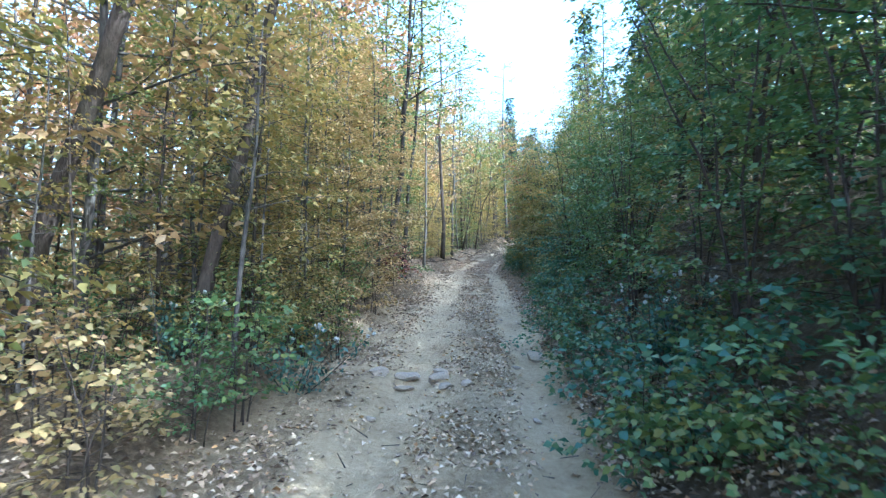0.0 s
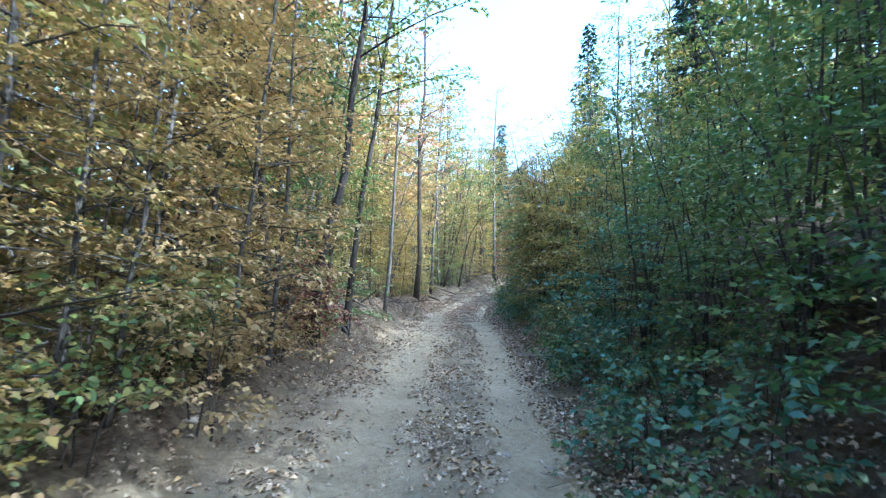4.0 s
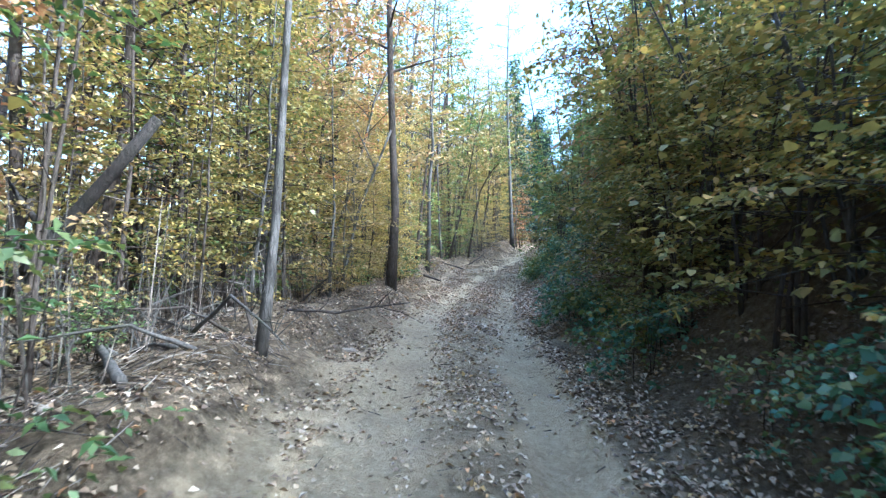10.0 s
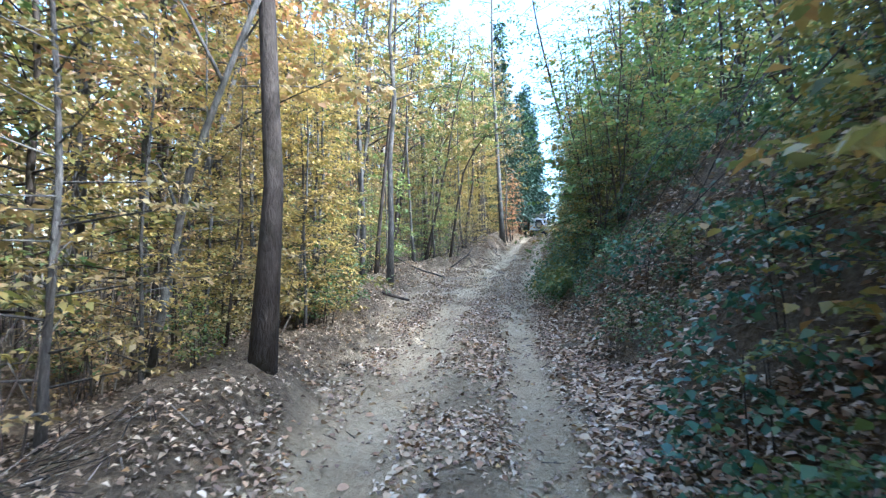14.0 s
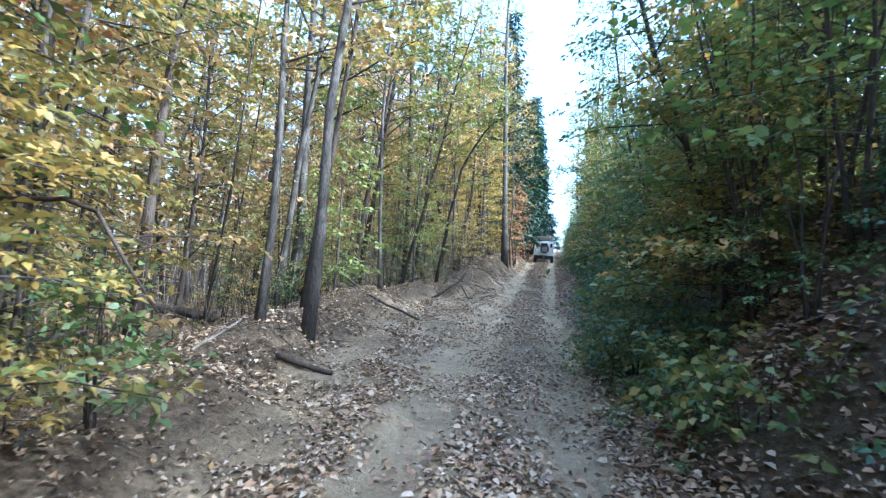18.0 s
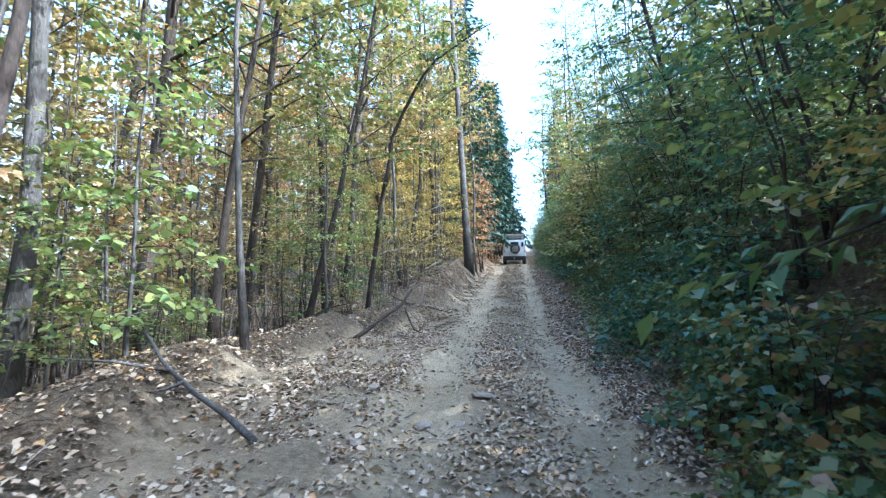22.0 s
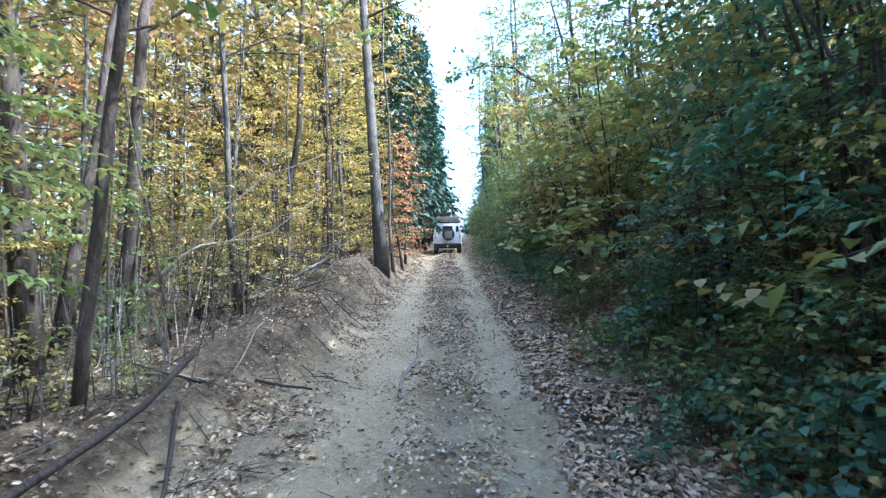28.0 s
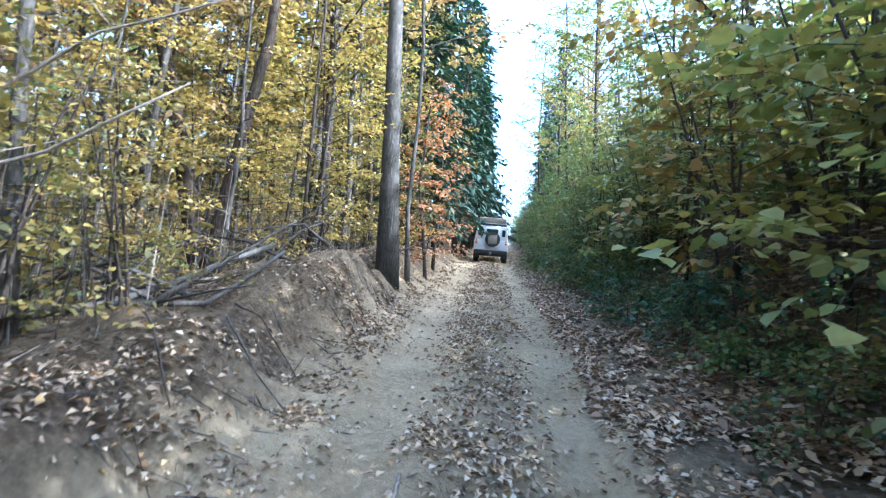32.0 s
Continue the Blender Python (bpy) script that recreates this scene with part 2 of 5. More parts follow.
BANK = [(-10, 1.6), (7.84, 1.7), (15.43, 2.2), (24.19, 2.6), (30.2, 3.0), (36.13, 2.4), (44, 2.0), (58.91, 1.8), (88.91, 1.5)]


def wave(x, y):
    """Gentle unevenness of the ground, from a handful of waves."""
    return (0.030 * np.sin(1.7 * x + 0.9 * y) + 0.025 * np.sin(2.9 * y - 1.3 * x + 1) + 0.018 * np.sin(4.7 * x + 3.1 * y + 2)
            + 0.014 * np.sin(7.3 * y - 5.1 * x) + 0.010 * np.sin(11.0 * x + 6.7 * y))


def ground_z(x, y):
    x, y = np.asarray(x, float), np.asarray(y, float)
    s = x - mid(y)
    z = np.interp(y, YS, ZS)
    wob = 0.12 * np.sin(0.8 * y) + 0.08 * np.sin(2.1 * y + 1)
    z = z - 0.11 * np.exp(-(((s - 0.72) / 0.27) ** 4)) - 0.10 * np.exp(-(((s + 0.82 + 0.3 * wob) / 0.30) ** 4)) + 0.04
    r = s - along(y, RIGHT_EDGE) + wob
    h = along(y, BANK)
    z = z + np.where(r > 0, h * ease(r / 2.8) + 0.3 * np.clip(r - 1.6, 0, 30) + 0.05 * np.clip(r - 31.6, 0, 400), 0)
    q = along(y, LEFT_EDGE) - s + wob
    b = along(y, BERM) * (1 + 0.35 * np.sin(2.3 * y) * np.sin(0.9 * y + 1))
    z = z + np.where(q > 0, b * (ease(q / 0.8) - 0.55 * ease((q - 0.9) / 1.6)) - 0.06 * np.clip(q - 1.5, 0, 30) - 0.15 * np.clip(q - 31.5, 0, 100), 0)
    near = np.exp(-((s / 12.0) ** 2))
    return z + wave(x, y) * (0.35 + 0.65 * ease((np.abs(s) - 1.2) / 1.2)) * near + 0.8 * (1 - near) * np.sin(0.21 * x + 0.13 * y)


def gz(x, y):
    return float(ground_z(x, y))


# ---------------------------------------------------------------- mesh helpers
def mesh_of(name, verts, faces, material, smooth=False):
    me = bpy.data.meshes.new(name)
    me.from_pydata([tuple(v) for v in verts] if not isinstance(verts, np.ndarray) else verts.tolist(), [], faces if isinstance(faces, list) else faces.tolist())
    if smooth:
        me.shade_smooth()
    me.materials.append(material)
    return me


def quads_mesh(name, verts, material, corners=4):
    """A mesh of loose pieces with that many corners each, one after another."""
    n, c = len(verts) // corners, corners
    me = bpy.data.meshes.new(name)
    me.vertices.add(c * n)
    me.vertices.foreach_set("co", verts.astype(np.float32).ravel())
    me.loops.add(c * n)
    me.loops.foreach_set("vertex_index", np.arange(c * n, dtype=np.int32))
    me.polygons.add(n)
    me.polygons.foreach_set("loop_start", np.arange(0, c * n, c, dtype=np.int32))
    me.update(calc_edges=True)
    me.materials.append(material)
    return me


def unit(v):
    return v / np.maximum(np.linalg.norm(v, axis=-1, keepdims=True), 1e-9)


def leaf_quads(rng, base, way, size, width=0.6, fold=0.14, tilt=0.5, corners=4):
    """Folded pointed leaves at base (n, 3), pointing along way (n, 3); with four corners each, or six for rounder ones."""
    n = len(base)
    way = unit(way)
    up = unit(np.array([0, 0, 1.0]) + rng.normal(0, tilt, (n, 3)))
    side = unit(np.cross(way, up))
    nor = np.cross(side, way)
    ln = (size * rng.uniform(0.7, 1.25, n))[:, None]
    tip = base + way * ln - nor * ln * fold * 0.6
    if corners == 4:
        ring_ = [base, base + way * ln * 0.45 + side * ln * width * 0.5 + nor * ln * fold, tip, base + way * ln * 0.45 - side * ln * width * 0.5 + nor * ln * fold]
    else:
        low, high = base + way * ln * 0.24 + nor * ln * fold * 0.8, base + way * ln * 0.66 + nor * ln * fold * 0.5
        ring_ = [base, low + side * ln * width * 0.46, high + side * ln * width * 0.42, tip, high - side * ln * width * 0.42, low - side * ln * width * 0.46]
    return np.stack(ring_, 1).reshape(-1, 3)


def tube(points, radii, sides=6, cap=True):
    """Corners and faces of a tapered round stem along the points."""
    pts = np.asarray(points, float)
    way = unit(np.gradient(pts, axis=0))
    ref = np.array([1.0, 0, 0]) if abs(way[0][0]) < 0.8 else np.array([0, 1.0, 0])
    verts, faces = [], []
    for i, (p, w) in enumerate(zip(pts, way)):
        u = unit(np.cross(w, ref))
        v = np.cross(w, u)
        for k in range(sides):
            an = 2 * math.pi * k / sides
            verts.append(p + radii[i] * (math.cos(an) * u + math.sin(an) * v))
    for i in range(len(pts) - 1):
        for k in range(sides):
            k2 = (k + 1) % sides
            faces.append((i * sides + k, i * sides + k2, (i + 1) * sides + k2, (i + 1) * sides + k))
    if cap:
        faces.append(tuple(range(sides))[::-1])
        faces.append(tuple((len(pts) - 1) * sides + k for k in range(sides)))
    return verts, faces


def joined(tubes):
    verts, faces = [], []
    for v, f in tubes:
        o = len(verts)
        verts += v
        faces += [tuple(i + o for i in q) for q in f]
    return verts, faces


def part(name, me, parent, label=""):
    ob = new(name, me)
    ob.parent = parent
    return tagged(ob, label)


# ---------------------------------------------------------------- ground
def build_ground():
    lat = np.unique(np.round(np.concatenate([np.arange(-4.8, 4.81, 0.15), np.arange(-14, 14.1, 0.5), np.arange(-60, 61, 4.0), np.linspace(-400, 400, 21)]), 3))
    ys = np.unique(np.round(np.concatenate([np.arange(-4, 62, 0.25), np.arange(-30, 110, 1.0), np.arange(110, 420, 10.0), np.linspace(-300, -30, 8)]), 3))
    yy, ss = np.meshgrid(ys, lat, indexing="ij")
    xx = ss + mid(yy)
    zz = ground_z(xx, yy)
    for k, (a, b) in enumerate(((0.35, 0.05), (1.1, 0.03), (3.0, 0.016))):
        near = (np.abs(ss) < 5) & (yy > -4) & (yy < 62)
        idx = np.argwhere(near)
        for i, j in idx:
            zz[i, j] += b * noise.noise((xx[i, j] / a, yy[i, j] / a, 7.0 * k)) * (1.0 if abs(ss[i, j]) < 1.3 else 2.3 if yy[i, j] > 44 else 1.6)
    verts = np.stack([xx, yy, zz], -1).reshape(-1, 3)
    n, m = len(ys), len(lat)
    i, j = np.meshgrid(np.arange(n - 1), np.arange(m - 1), indexing="ij")
    q = (i * m + j).ravel()
    me = mesh_of("ground", verts, np.stack([q, q + 1, q + m + 1, q + m], 1), EARTH, True)
    s, y = ss.ravel(), yy.ravel()
    out = np.maximum(ease((s - along(y, RIGHT_EDGE) - 0.1) / 0.7), ease((along(y, LEFT_EDGE) - s + 0.05) / 0.7))
    mid_strip = 0.5 * np.exp(-((s / 0.36) ** 4)) + 0.85 * ease((s - 1.02) / 0.16) + 0.45 * ease((-1.2 - s) / 0.35)
    face = np.clip(along(y, LEFT_EDGE) - s + 0.3, 0, 1.2)
    out = out - 0.38 * np.sin(math.pi * np.clip(face / 1.2, 0, 1)) * ease((y - 40) / 6) * ease((72 - y) / 8)
    at = me.attributes.new("humus", "FLOAT", "POINT")
    at.data.foreach_set("value", np.clip(out + mid_strip + 0.12 * np.sin(3 * y + 2 * s) + 0.10 * np.sin(7.1 * y - 4 * s), 0, 1).astype(np.float32))
    tagged(new("ground", me), "sandy brown forest track with two wheel ruts and leafy banks", "ground", kind="structure")


build_ground()


# ---------------------------------------------------------------- plants
def plant_parts(rng, height, radius, clear, limbs, reach, rise, droop, twig, per_twig, leaf, lean=(0, 0), sides=7, gap=0.3, stems=1, taper=0.3, width=0.6, top=1.0, flat=0.55, thin=True, split=False, corners=4, coarse=False, bare=False, layer=0.25, crook=1.0):
    """Trunk tubes, branch tubes and leaf corners of one plant that stands at the origin."""
    trunks, branches, twigs, base, ways = [], [], [], [], []
    for st in range(stems):
        off = rng.normal(0, 0.10, 2) if stems > 1 else np.zeros(2)
        out = rng.uniform(-0.5, 0.5, 2) if stems > 1 else np.zeros(2)
        hs = height * (rng.uniform(0.65, 1.0) if stems > 1 else 1.0)
        k = 9
        t = np.linspace(0, 1, k)
        bend = crook * rng.normal(0, 0.012 * height, 2)
        wig = crook * np.cumsum(rng.normal(0, 0.006 * height, (k, 2)), 0)
        wig -= wig[0]
        px = off[0] + (lean[0] + out[0] * 0.6) * hs * t ** (1.0 if stems == 1 else 1.4) + bend[0] * np.sin(math.pi * t) + wig[:, 0]
        py = off[1] + (lean[1] + out[1] * 0.6) * hs * t ** (1.0 if stems == 1 else 1.4) + bend[1] * np.sin(math.pi * t) + wig[:, 1]
        pts = np.stack([px, py, hs * t - 0.45 * (1 - t) ** 12], 1)
        rad = radius * (1 - (1 - taper) * t) * (1 + 0.45 * np.exp(-t * 30))
        rad[-1] *= 0.5
        trunks.append(tube(pts, rad, sides))
        for b in range(limbs):
            f = clear + (top - clear) * ((b + rng.uniform(0, 1)) / limbs)
            p0 = np.array([np.interp(f, t, pts[:, c]) for c in range(3)])
            az = 2.4 * b + rng.uniform(-0.5, 0.5) + st
            ln = reach * (1.0 - 0.55 * max(0.0, (f - clear) / max(1e-3, 1 - clear))) * rng.uniform(0.6, 1.15)
            el = rise + rng.normal(0, 0.15)
            d = np.array([math.cos(az) * math.cos(el), math.sin(az) * math.cos(el), math.sin(el)])
            u = np.linspace(0, 1, 4)
            lp = p0 + d * ln * u[:, None] + np.array([0, 0, -droop * ln]) * (u[:, None] ** 2) + np.cumsum(rng.normal(0, 0.02 * ln, (4, 3)), 0) * u[:, None]
            r0 = max(0.006, 0.45 * radius * (1 - 0.7 * f))
            if not bare:
                branches.append(tube(lp[[0, 2, 3]] if coarse else lp, (r0 * (1 - 0.75 * u))[[0, 2, 3]] if coarse else r0 * (1 - 0.75 * u), 5 if split else 3, False))
            n = max(2, int(ln / gap))
            for g in range(n):
                w = 0.25 + 0.75 * (g + rng.uniform(0, 1)) / n
                q = np.array([np.interp(w, u, lp[:, c]) for c in range(3)])
                sgn = 1 if g % 2 else -1
                ax = np.array([-d[1], d[0], 0.0])
                td = unit(d * 0.7 + sgn * ax * rng.uniform(0.4, 1.0) + np.array([0, 0, rng.normal(0.0, layer)]))
                tl = twig * rng.uniform(0.6, 1.2) * (1.1 - 0.4 * w)
                if thin:
                    twigs.append(tube([q, q + td * tl + np.array([0, 0, -0.1 * tl])], [0.005, 0.002], 3, False))
                m = per_twig
                along_t = np.linspace(0.15, 1.0, m)[:, None]
                base.append(q + td * tl * along_t + np.array([0, 0, -0.1 * tl]) * along_t ** 2 + rng.normal(0, 0.03, (m, 3)))
                sd = np.where(np.arange(m)[:, None] % 2, 1.0, -1.0) * unit(np.cross(td, [0, 0, 1.0]))
                ways.append(td * 0.6 + sd * 0.8 + rng.normal(0, 0.3, (m, 3)) + np.array([0, 0, -0.35]))
    base, ways = np.concatenate(base), np.concatenate(ways)
    return trunks, branches, twigs, leaf_quads(rng, base, ways, leaf, width, 0.14, flat, corners)


def make_plant(name, seed, leaf_mat, bark, label, category, group, trunk_name="trunk", **kw):
    rng = np.random.default_rng(seed)
    split = kw.get("split", False)
    tr, limbs, twigs, lv = plant_parts(rng, **kw)
    ob = tagged(new(name), label, category, group)
    for t in tr:
        part(trunk_name, mesh_of(trunk_name, *t, bark, True), ob)
    if split:
        for t in limbs:
            part("limb", mesh_of("limb", *t, bark, True), ob)
    else:
        twigs = limbs + twigs
    if twigs:
        tagged(part("branchwork", mesh_of("branchwork", *joined(twigs), bark, True), ob), kind="stuff")
    part("crown", quads_mesh("crown", lv, leaf_mat, kw.get("corners", 4)), ob)
    return ob


class Kind:
    """A few like plants; the first of each is set where it is first wanted, later ones are copies of it."""

    def __init__(self, makers):
        self.makers, self.made = makers, [None] * len(makers)

    def put(self, rng, x, y, scale=1.0, which=None, turn=None, sink=0.0, tip=(0, 0)):
        k = rng.integers(len(self.makers)) if which is None else which
        m = Matrix.LocRotScale((x, y, gz(x, y) - sink), Euler((tip[0], tip[1], rng.uniform(0, 6.28) if turn is None else turn)), (scale, scale, scale * rng.uniform(0.92, 1.08)))
        if self.made[k] is None:
            self.made[k] = self.makers[k]()
            self.made[k].matrix_basis = m
            return self.made[k]
        ob = copy_thing(self.made[k], Matrix.Identity(4))
        ob.matrix_basis = m
        return ob


def maker(*args, **kw):
    return lambda: make_plant(*args, **kw)


FOREST = "trees of the forest"
tall = dict(height=15.0, radius=0.11, clear=0.28, limbs=34, reach=2.9, rise=0.45, droop=0.15, twig=0.8, per_twig=11, leaf=0.165, gap=0.31, thin=False)
TALL = Kind([
    maker("forest_tree", 11, LEAF_YELLOW, BARK, "slender forest tree with thin yellow-green autumn crown", "tree", FOREST, **tall),
    maker("forest_tree", 12, LEAF_GOLD, BARK_GREY, "slender grey-barked tree with golden brown autumn leaves", "tree", FOREST, **{**tall, "height": 14.0, "clear": 0.3, "limbs": 26}),
    maker("forest_tree", 13, LEAF_GREEN, BARK, "tall brown-barked tree with sparse green crown", "tree", FOREST, **{**tall, "height": 17.0, "clear": 0.36}),
    maker("forest_tree", 14, LEAF_ORANGE, BARK_GREY, "slender tree with orange brown autumn crown", "tree", FOREST, **{**tall, "height": 13.0, "clear": 0.26}),
    maker("forest_tree", 15, LEAF_YELLOW, BARK_GREY, "leaning grey forest tree with thin yellowing crown", "tree", FOREST, **{**tall, "height": 15.0, "clear": 0.24, "lean": (0.10, 0.02)}),
])
sparse = {**tall, "per_twig": 6, "leaf": 0.30, "gap": 0.40, "limbs": 28}
DEEP = Kind([
    maker("forest_tree", 16, LEAF_YELLOW, BARK, "slender tree deep in the forest, yellow-green crown", "tree", FOREST, **sparse),
    maker("forest_tree", 17, LEAF_GOLD, BARK_GREY, "slender tree deep in the forest, golden brown crown", "tree", FOREST, **{**sparse, "height": 14.0}),
    maker("forest_tree", 18, LEAF_GREEN, BARK, "tall tree deep in the forest, sparse green crown", "tree", FOREST, **{**sparse, "height": 17.0, "clear": 0.36}),
    maker("forest_tree", 19, LEAF_ORANGE, BARK_GREY, "slender tree deep in the forest, orange brown crown", "tree", FOREST, **{**sparse, "height": 13.0}),
    maker("forest_tree", 20, LEAF_YELLOW, BARK_GREY, "grey tree deep in the forest, thin yellowing crown", "tree", FOREST, **{**sparse, "lean": (0.08, 0.02)}),
])
under = dict(height=8.0, radius=0.05, clear=0.06, limbs=44, reach=2.0, rise=0.28, droop=0.22, twig=0.6, per_twig=8, leaf=0.115, gap=0.20, sides=6, thin=False, width=0.5, coarse=True, layer=0.14, flat=0.35)
UNDER = Kind([
    maker("leafy_tree", 81, LEAF_YELLOW, BARK_GREY, "young hornbeam leafy to the ground, yellow-green leaves", "tree", FOREST, **under),
    maker("leafy_tree", 82, LEAF_GOLD, BARK_GREY, "young hornbeam leafy to the ground, golden brown leaves", "tree", FOREST, **{**under, "height": 7.5}),
    maker("leafy_tree", 83, LEAF_GREEN, BARK, "young tree leafy to the ground, fresh green leaves", "tree", FOREST, **{**under, "height": 8.5}),
    maker("leafy_tree", 84, LEAF_ORANGE, BARK, "young tree with dense orange brown leaves", "tree", FOREST, **{**under, "height": 9.0, "clear": 0.25}),
])
BRIGHT = Kind([
    maker("leafy_tree", 181, LEAF_BRIGHT, BARK_GREY, "young hornbeam with bright golden yellow leaves", "tree", FOREST, **under),
    maker("leafy_tree", 182, LEAF_AUTUMN, BARK, "young tree with olive and rusty leaves", "tree", FOREST, **{**under, "height": 8.5, "clear": 0.14}),
    maker("leafy_tree", 183, LEAF_FRESH, BARK_GREY, "young maple with flat tiers of fresh green leaves", "tree", FOREST, **{**under, "height": 6.5, "clear": 0.3, "limbs": 30, "layer": 0.06, "flat": 0.2, "leaf": 0.15, "rise": 0.12, "droop": 0.1, "per_twig": 6}),
])
back = dict(height=8.0, radius=0.05, clear=0.05, limbs=30, reach=2.3, rise=0.28, droop=0.22, twig=0.8, per_twig=8, leaf=0.145, gap=0.34, sides=5, thin=False, width=0.5, coarse=True)
BEHIND = Kind([
    maker("leafy_tree", 85, LEAF_YELLOW, BARK_GREY, "young hornbeam deeper in the wood, yellow-green leaves", "tree", FOREST, **back),
    maker("leafy_tree", 86, LEAF_GOLD, BARK_GREY, "young hornbeam deeper in the wood, golden brown leaves", "tree", FOREST, **{**back, "height": 7.5}),
    maker("leafy_tree", 87, LEAF_GREEN, BARK, "young green tree deeper in the wood", "tree", FOREST, **{**back, "height": 8.5}),
    maker("leafy_tree", 88, LEAF_ORANGE, BARK, "young tree deeper in the wood, orange brown leaves", "tree", FOREST, **{**back, "height": 9.0, "clear": 0.2}),
])
YOUNG = "young trees under the forest"
young = dict(height=4.5, radius=0.03, clear=0.10, limbs=18, reach=1.25, rise=0.25, droop=0.2, twig=0.5, per_twig=7, leaf=0.095, gap=0.17, sides=5, thin=False)
SAPLING = Kind([
    maker("sapling", 21, LEAF_YELLOW, BARK_GREY, "slim sapling with layered yellow-green leaves", "sapling", YOUNG, "stem", **young),
    maker("sapling", 22, LEAF_GOLD, BARK, "slim sapling with layered golden brown leaves", "sapling", YOUNG, "stem", **{**young, "height": 5.2}),
    maker("sapling", 23, LEAF_GREEN, BARK, "slim sapling with spreading green leaves", "sapling", YOUNG, "stem", **{**young, "height": 3.8}),
    maker("sapling", 24, LEAF_YELLOW, BARK, "tall thin sapling with yellowing leaves", "sapling", YOUNG, "stem", **{**young, "height": 6.5, "limbs": 24, "clear": 0.14}),
])
BUSHES = "bushes beside the track"
bush = dict(height=1.5, radius=0.014, clear=0.12, limbs=7, reach=0.75, rise=0.45, droop=0.3, twig=0.34, per_twig=6, leaf=0.08, gap=0.13, sides=4, stems=4, thin=False, corners=6)
BUSH = Kind([
    maker("bush", 31, LEAF_GREEN, BARK, "low leafy green bush beside the track", "bush", BUSHES, "stem", **bush),
    maker("bush", 32, LEAF_GOLD, BARK, "low bush with golden brown autumn leaves", "bush", BUSHES, "stem", **bush),
    maker("bush", 33, LEAF_YELLOW, BARK, "low bush with yellow-green leaves", "bush", BUSHES, "stem", **bush),
])
THICKET = "tall shrubs on the bank"
shrub = dict(height=5.5, radius=0.03, clear=0.06, limbs=11, reach=2.0, rise=0.30, droop=0.34, twig=0.75, per_twig=12, leaf=0.112, gap=0.30, sides=5, stems=4, thin=False, coarse=True, layer=0.12, flat=0.34, corners=4, width=0.62)
SHRUB = Kind([
    maker("shrub", 41, LEAF_DARK, BARK, "tall dense dark green shrub on the bank", "shrub", THICKET, "stem", **shrub),
    maker("shrub", 42, LEAF_GREEN, BARK, "tall many-stemmed green shrub with yellowing leaves", "shrub", THICKET, "stem", **{**shrub, "height": 6.2}),
    maker("shrub", 43, LEAF_DARK, BARK_GREY, "tall arching dark green shrub on the bank", "shrub", THICKET, "stem", **{**shrub, "height": 4.6, "reach": 2.2}),
])
AUTUMN_SHRUB = Kind([
    maker("shrub", 46, LEAF_AUTUMN, BARK, "tall shrub with olive and rusty autumn leaves", "shrub", THICKET, "stem", **{**shrub, "height": 5.8}),
    maker("shrub", 47, LEAF_AUTUMN, BARK_GREY, "arching shrub with yellow and brown autumn leaves", "shrub", THICKET, "stem", **{**shrub, "height": 4.8, "reach": 2.3}),
])
wide = {**shrub, "corners": 4, "width": 0.6, "leaf": 0.16, "gap": 0.46, "per_twig": 12, "limbs": 10, "twig": 0.9}
BACKSHRUB = Kind([
    maker("shrub", 44, LEAF_DARK, BARK, "tall dark green shrub high on the bank", "shrub", THICKET, "stem", **wide),
    maker("shrub", 45, LEAF_GREEN, BARK, "tall green shrub with yellowing leaves high on the bank", "shrub", THICKET, "stem", **{**wide, "height": 6.2}),
])
CREEPER = "brambles on the bank"
mound = dict(height=0.75, radius=0.008, clear=0.08, limbs=7, reach=0.95, rise=0.25, droop=0.5, twig=0.32, per_twig=8, leaf=0.082, gap=0.155, sides=3, stems=3, width=0.72, thin=False, bare=True, corners=4)
BRAMBLE = Kind([
    maker("bramble", 51, LEAF_DARK, BARK, "low dark green bramble creeping over the bank", "bramble", CREEPER, "stem", **mound),
    maker("bramble", 52, LEAF_DARK, BARK, "low tangle of dark green bramble leaves", "bramble", CREEPER, "stem", **{**mound, "height": 1.0}),
    maker("bramble", 53, LEAF_GREEN, BARK, "low bramble with green and yellowing leaves", "bramble", CREEPER, "stem", **mound),
])
hazel = {**shrub, "height": 4.2, "leaf": 0.11, "corners": 6, "width": 0.82, "stems": 4, "limbs": 10, "per_twig": 6, "gap": 0.3}
HAZEL = Kind([maker("hazel_shrub", 61, LEAF_YELLOW, BARK, "hazel shrub with large round yellow-green leaves", "shrub", THICKET, "stem", **hazel),
              maker("hazel_shrub", 65, LEAF_FRESH, BARK, "hazel shrub with large round fresh green leaves", "shrub", THICKET, "stem", **{**hazel, "height": 4.6, "leaf": 0.12})])
REDBUSH = Kind([maker("bush", 62, LEAF_RED, BARK, "low bush with dull red autumn leaves", "bush", BUSHES, "stem", **bush)])
ORANGE_TREE = Kind([maker("young_tree", 63, LEAF_ORANGE, BARK, "small tree covered in orange brown leaves", "tree", FOREST, **{**young, "height": 5.4, "radius": 0.05, "limbs": 34, "reach": 0.85, "leaf": 0.12, "gap": 0.13, "thin": False, "corners": 4})])


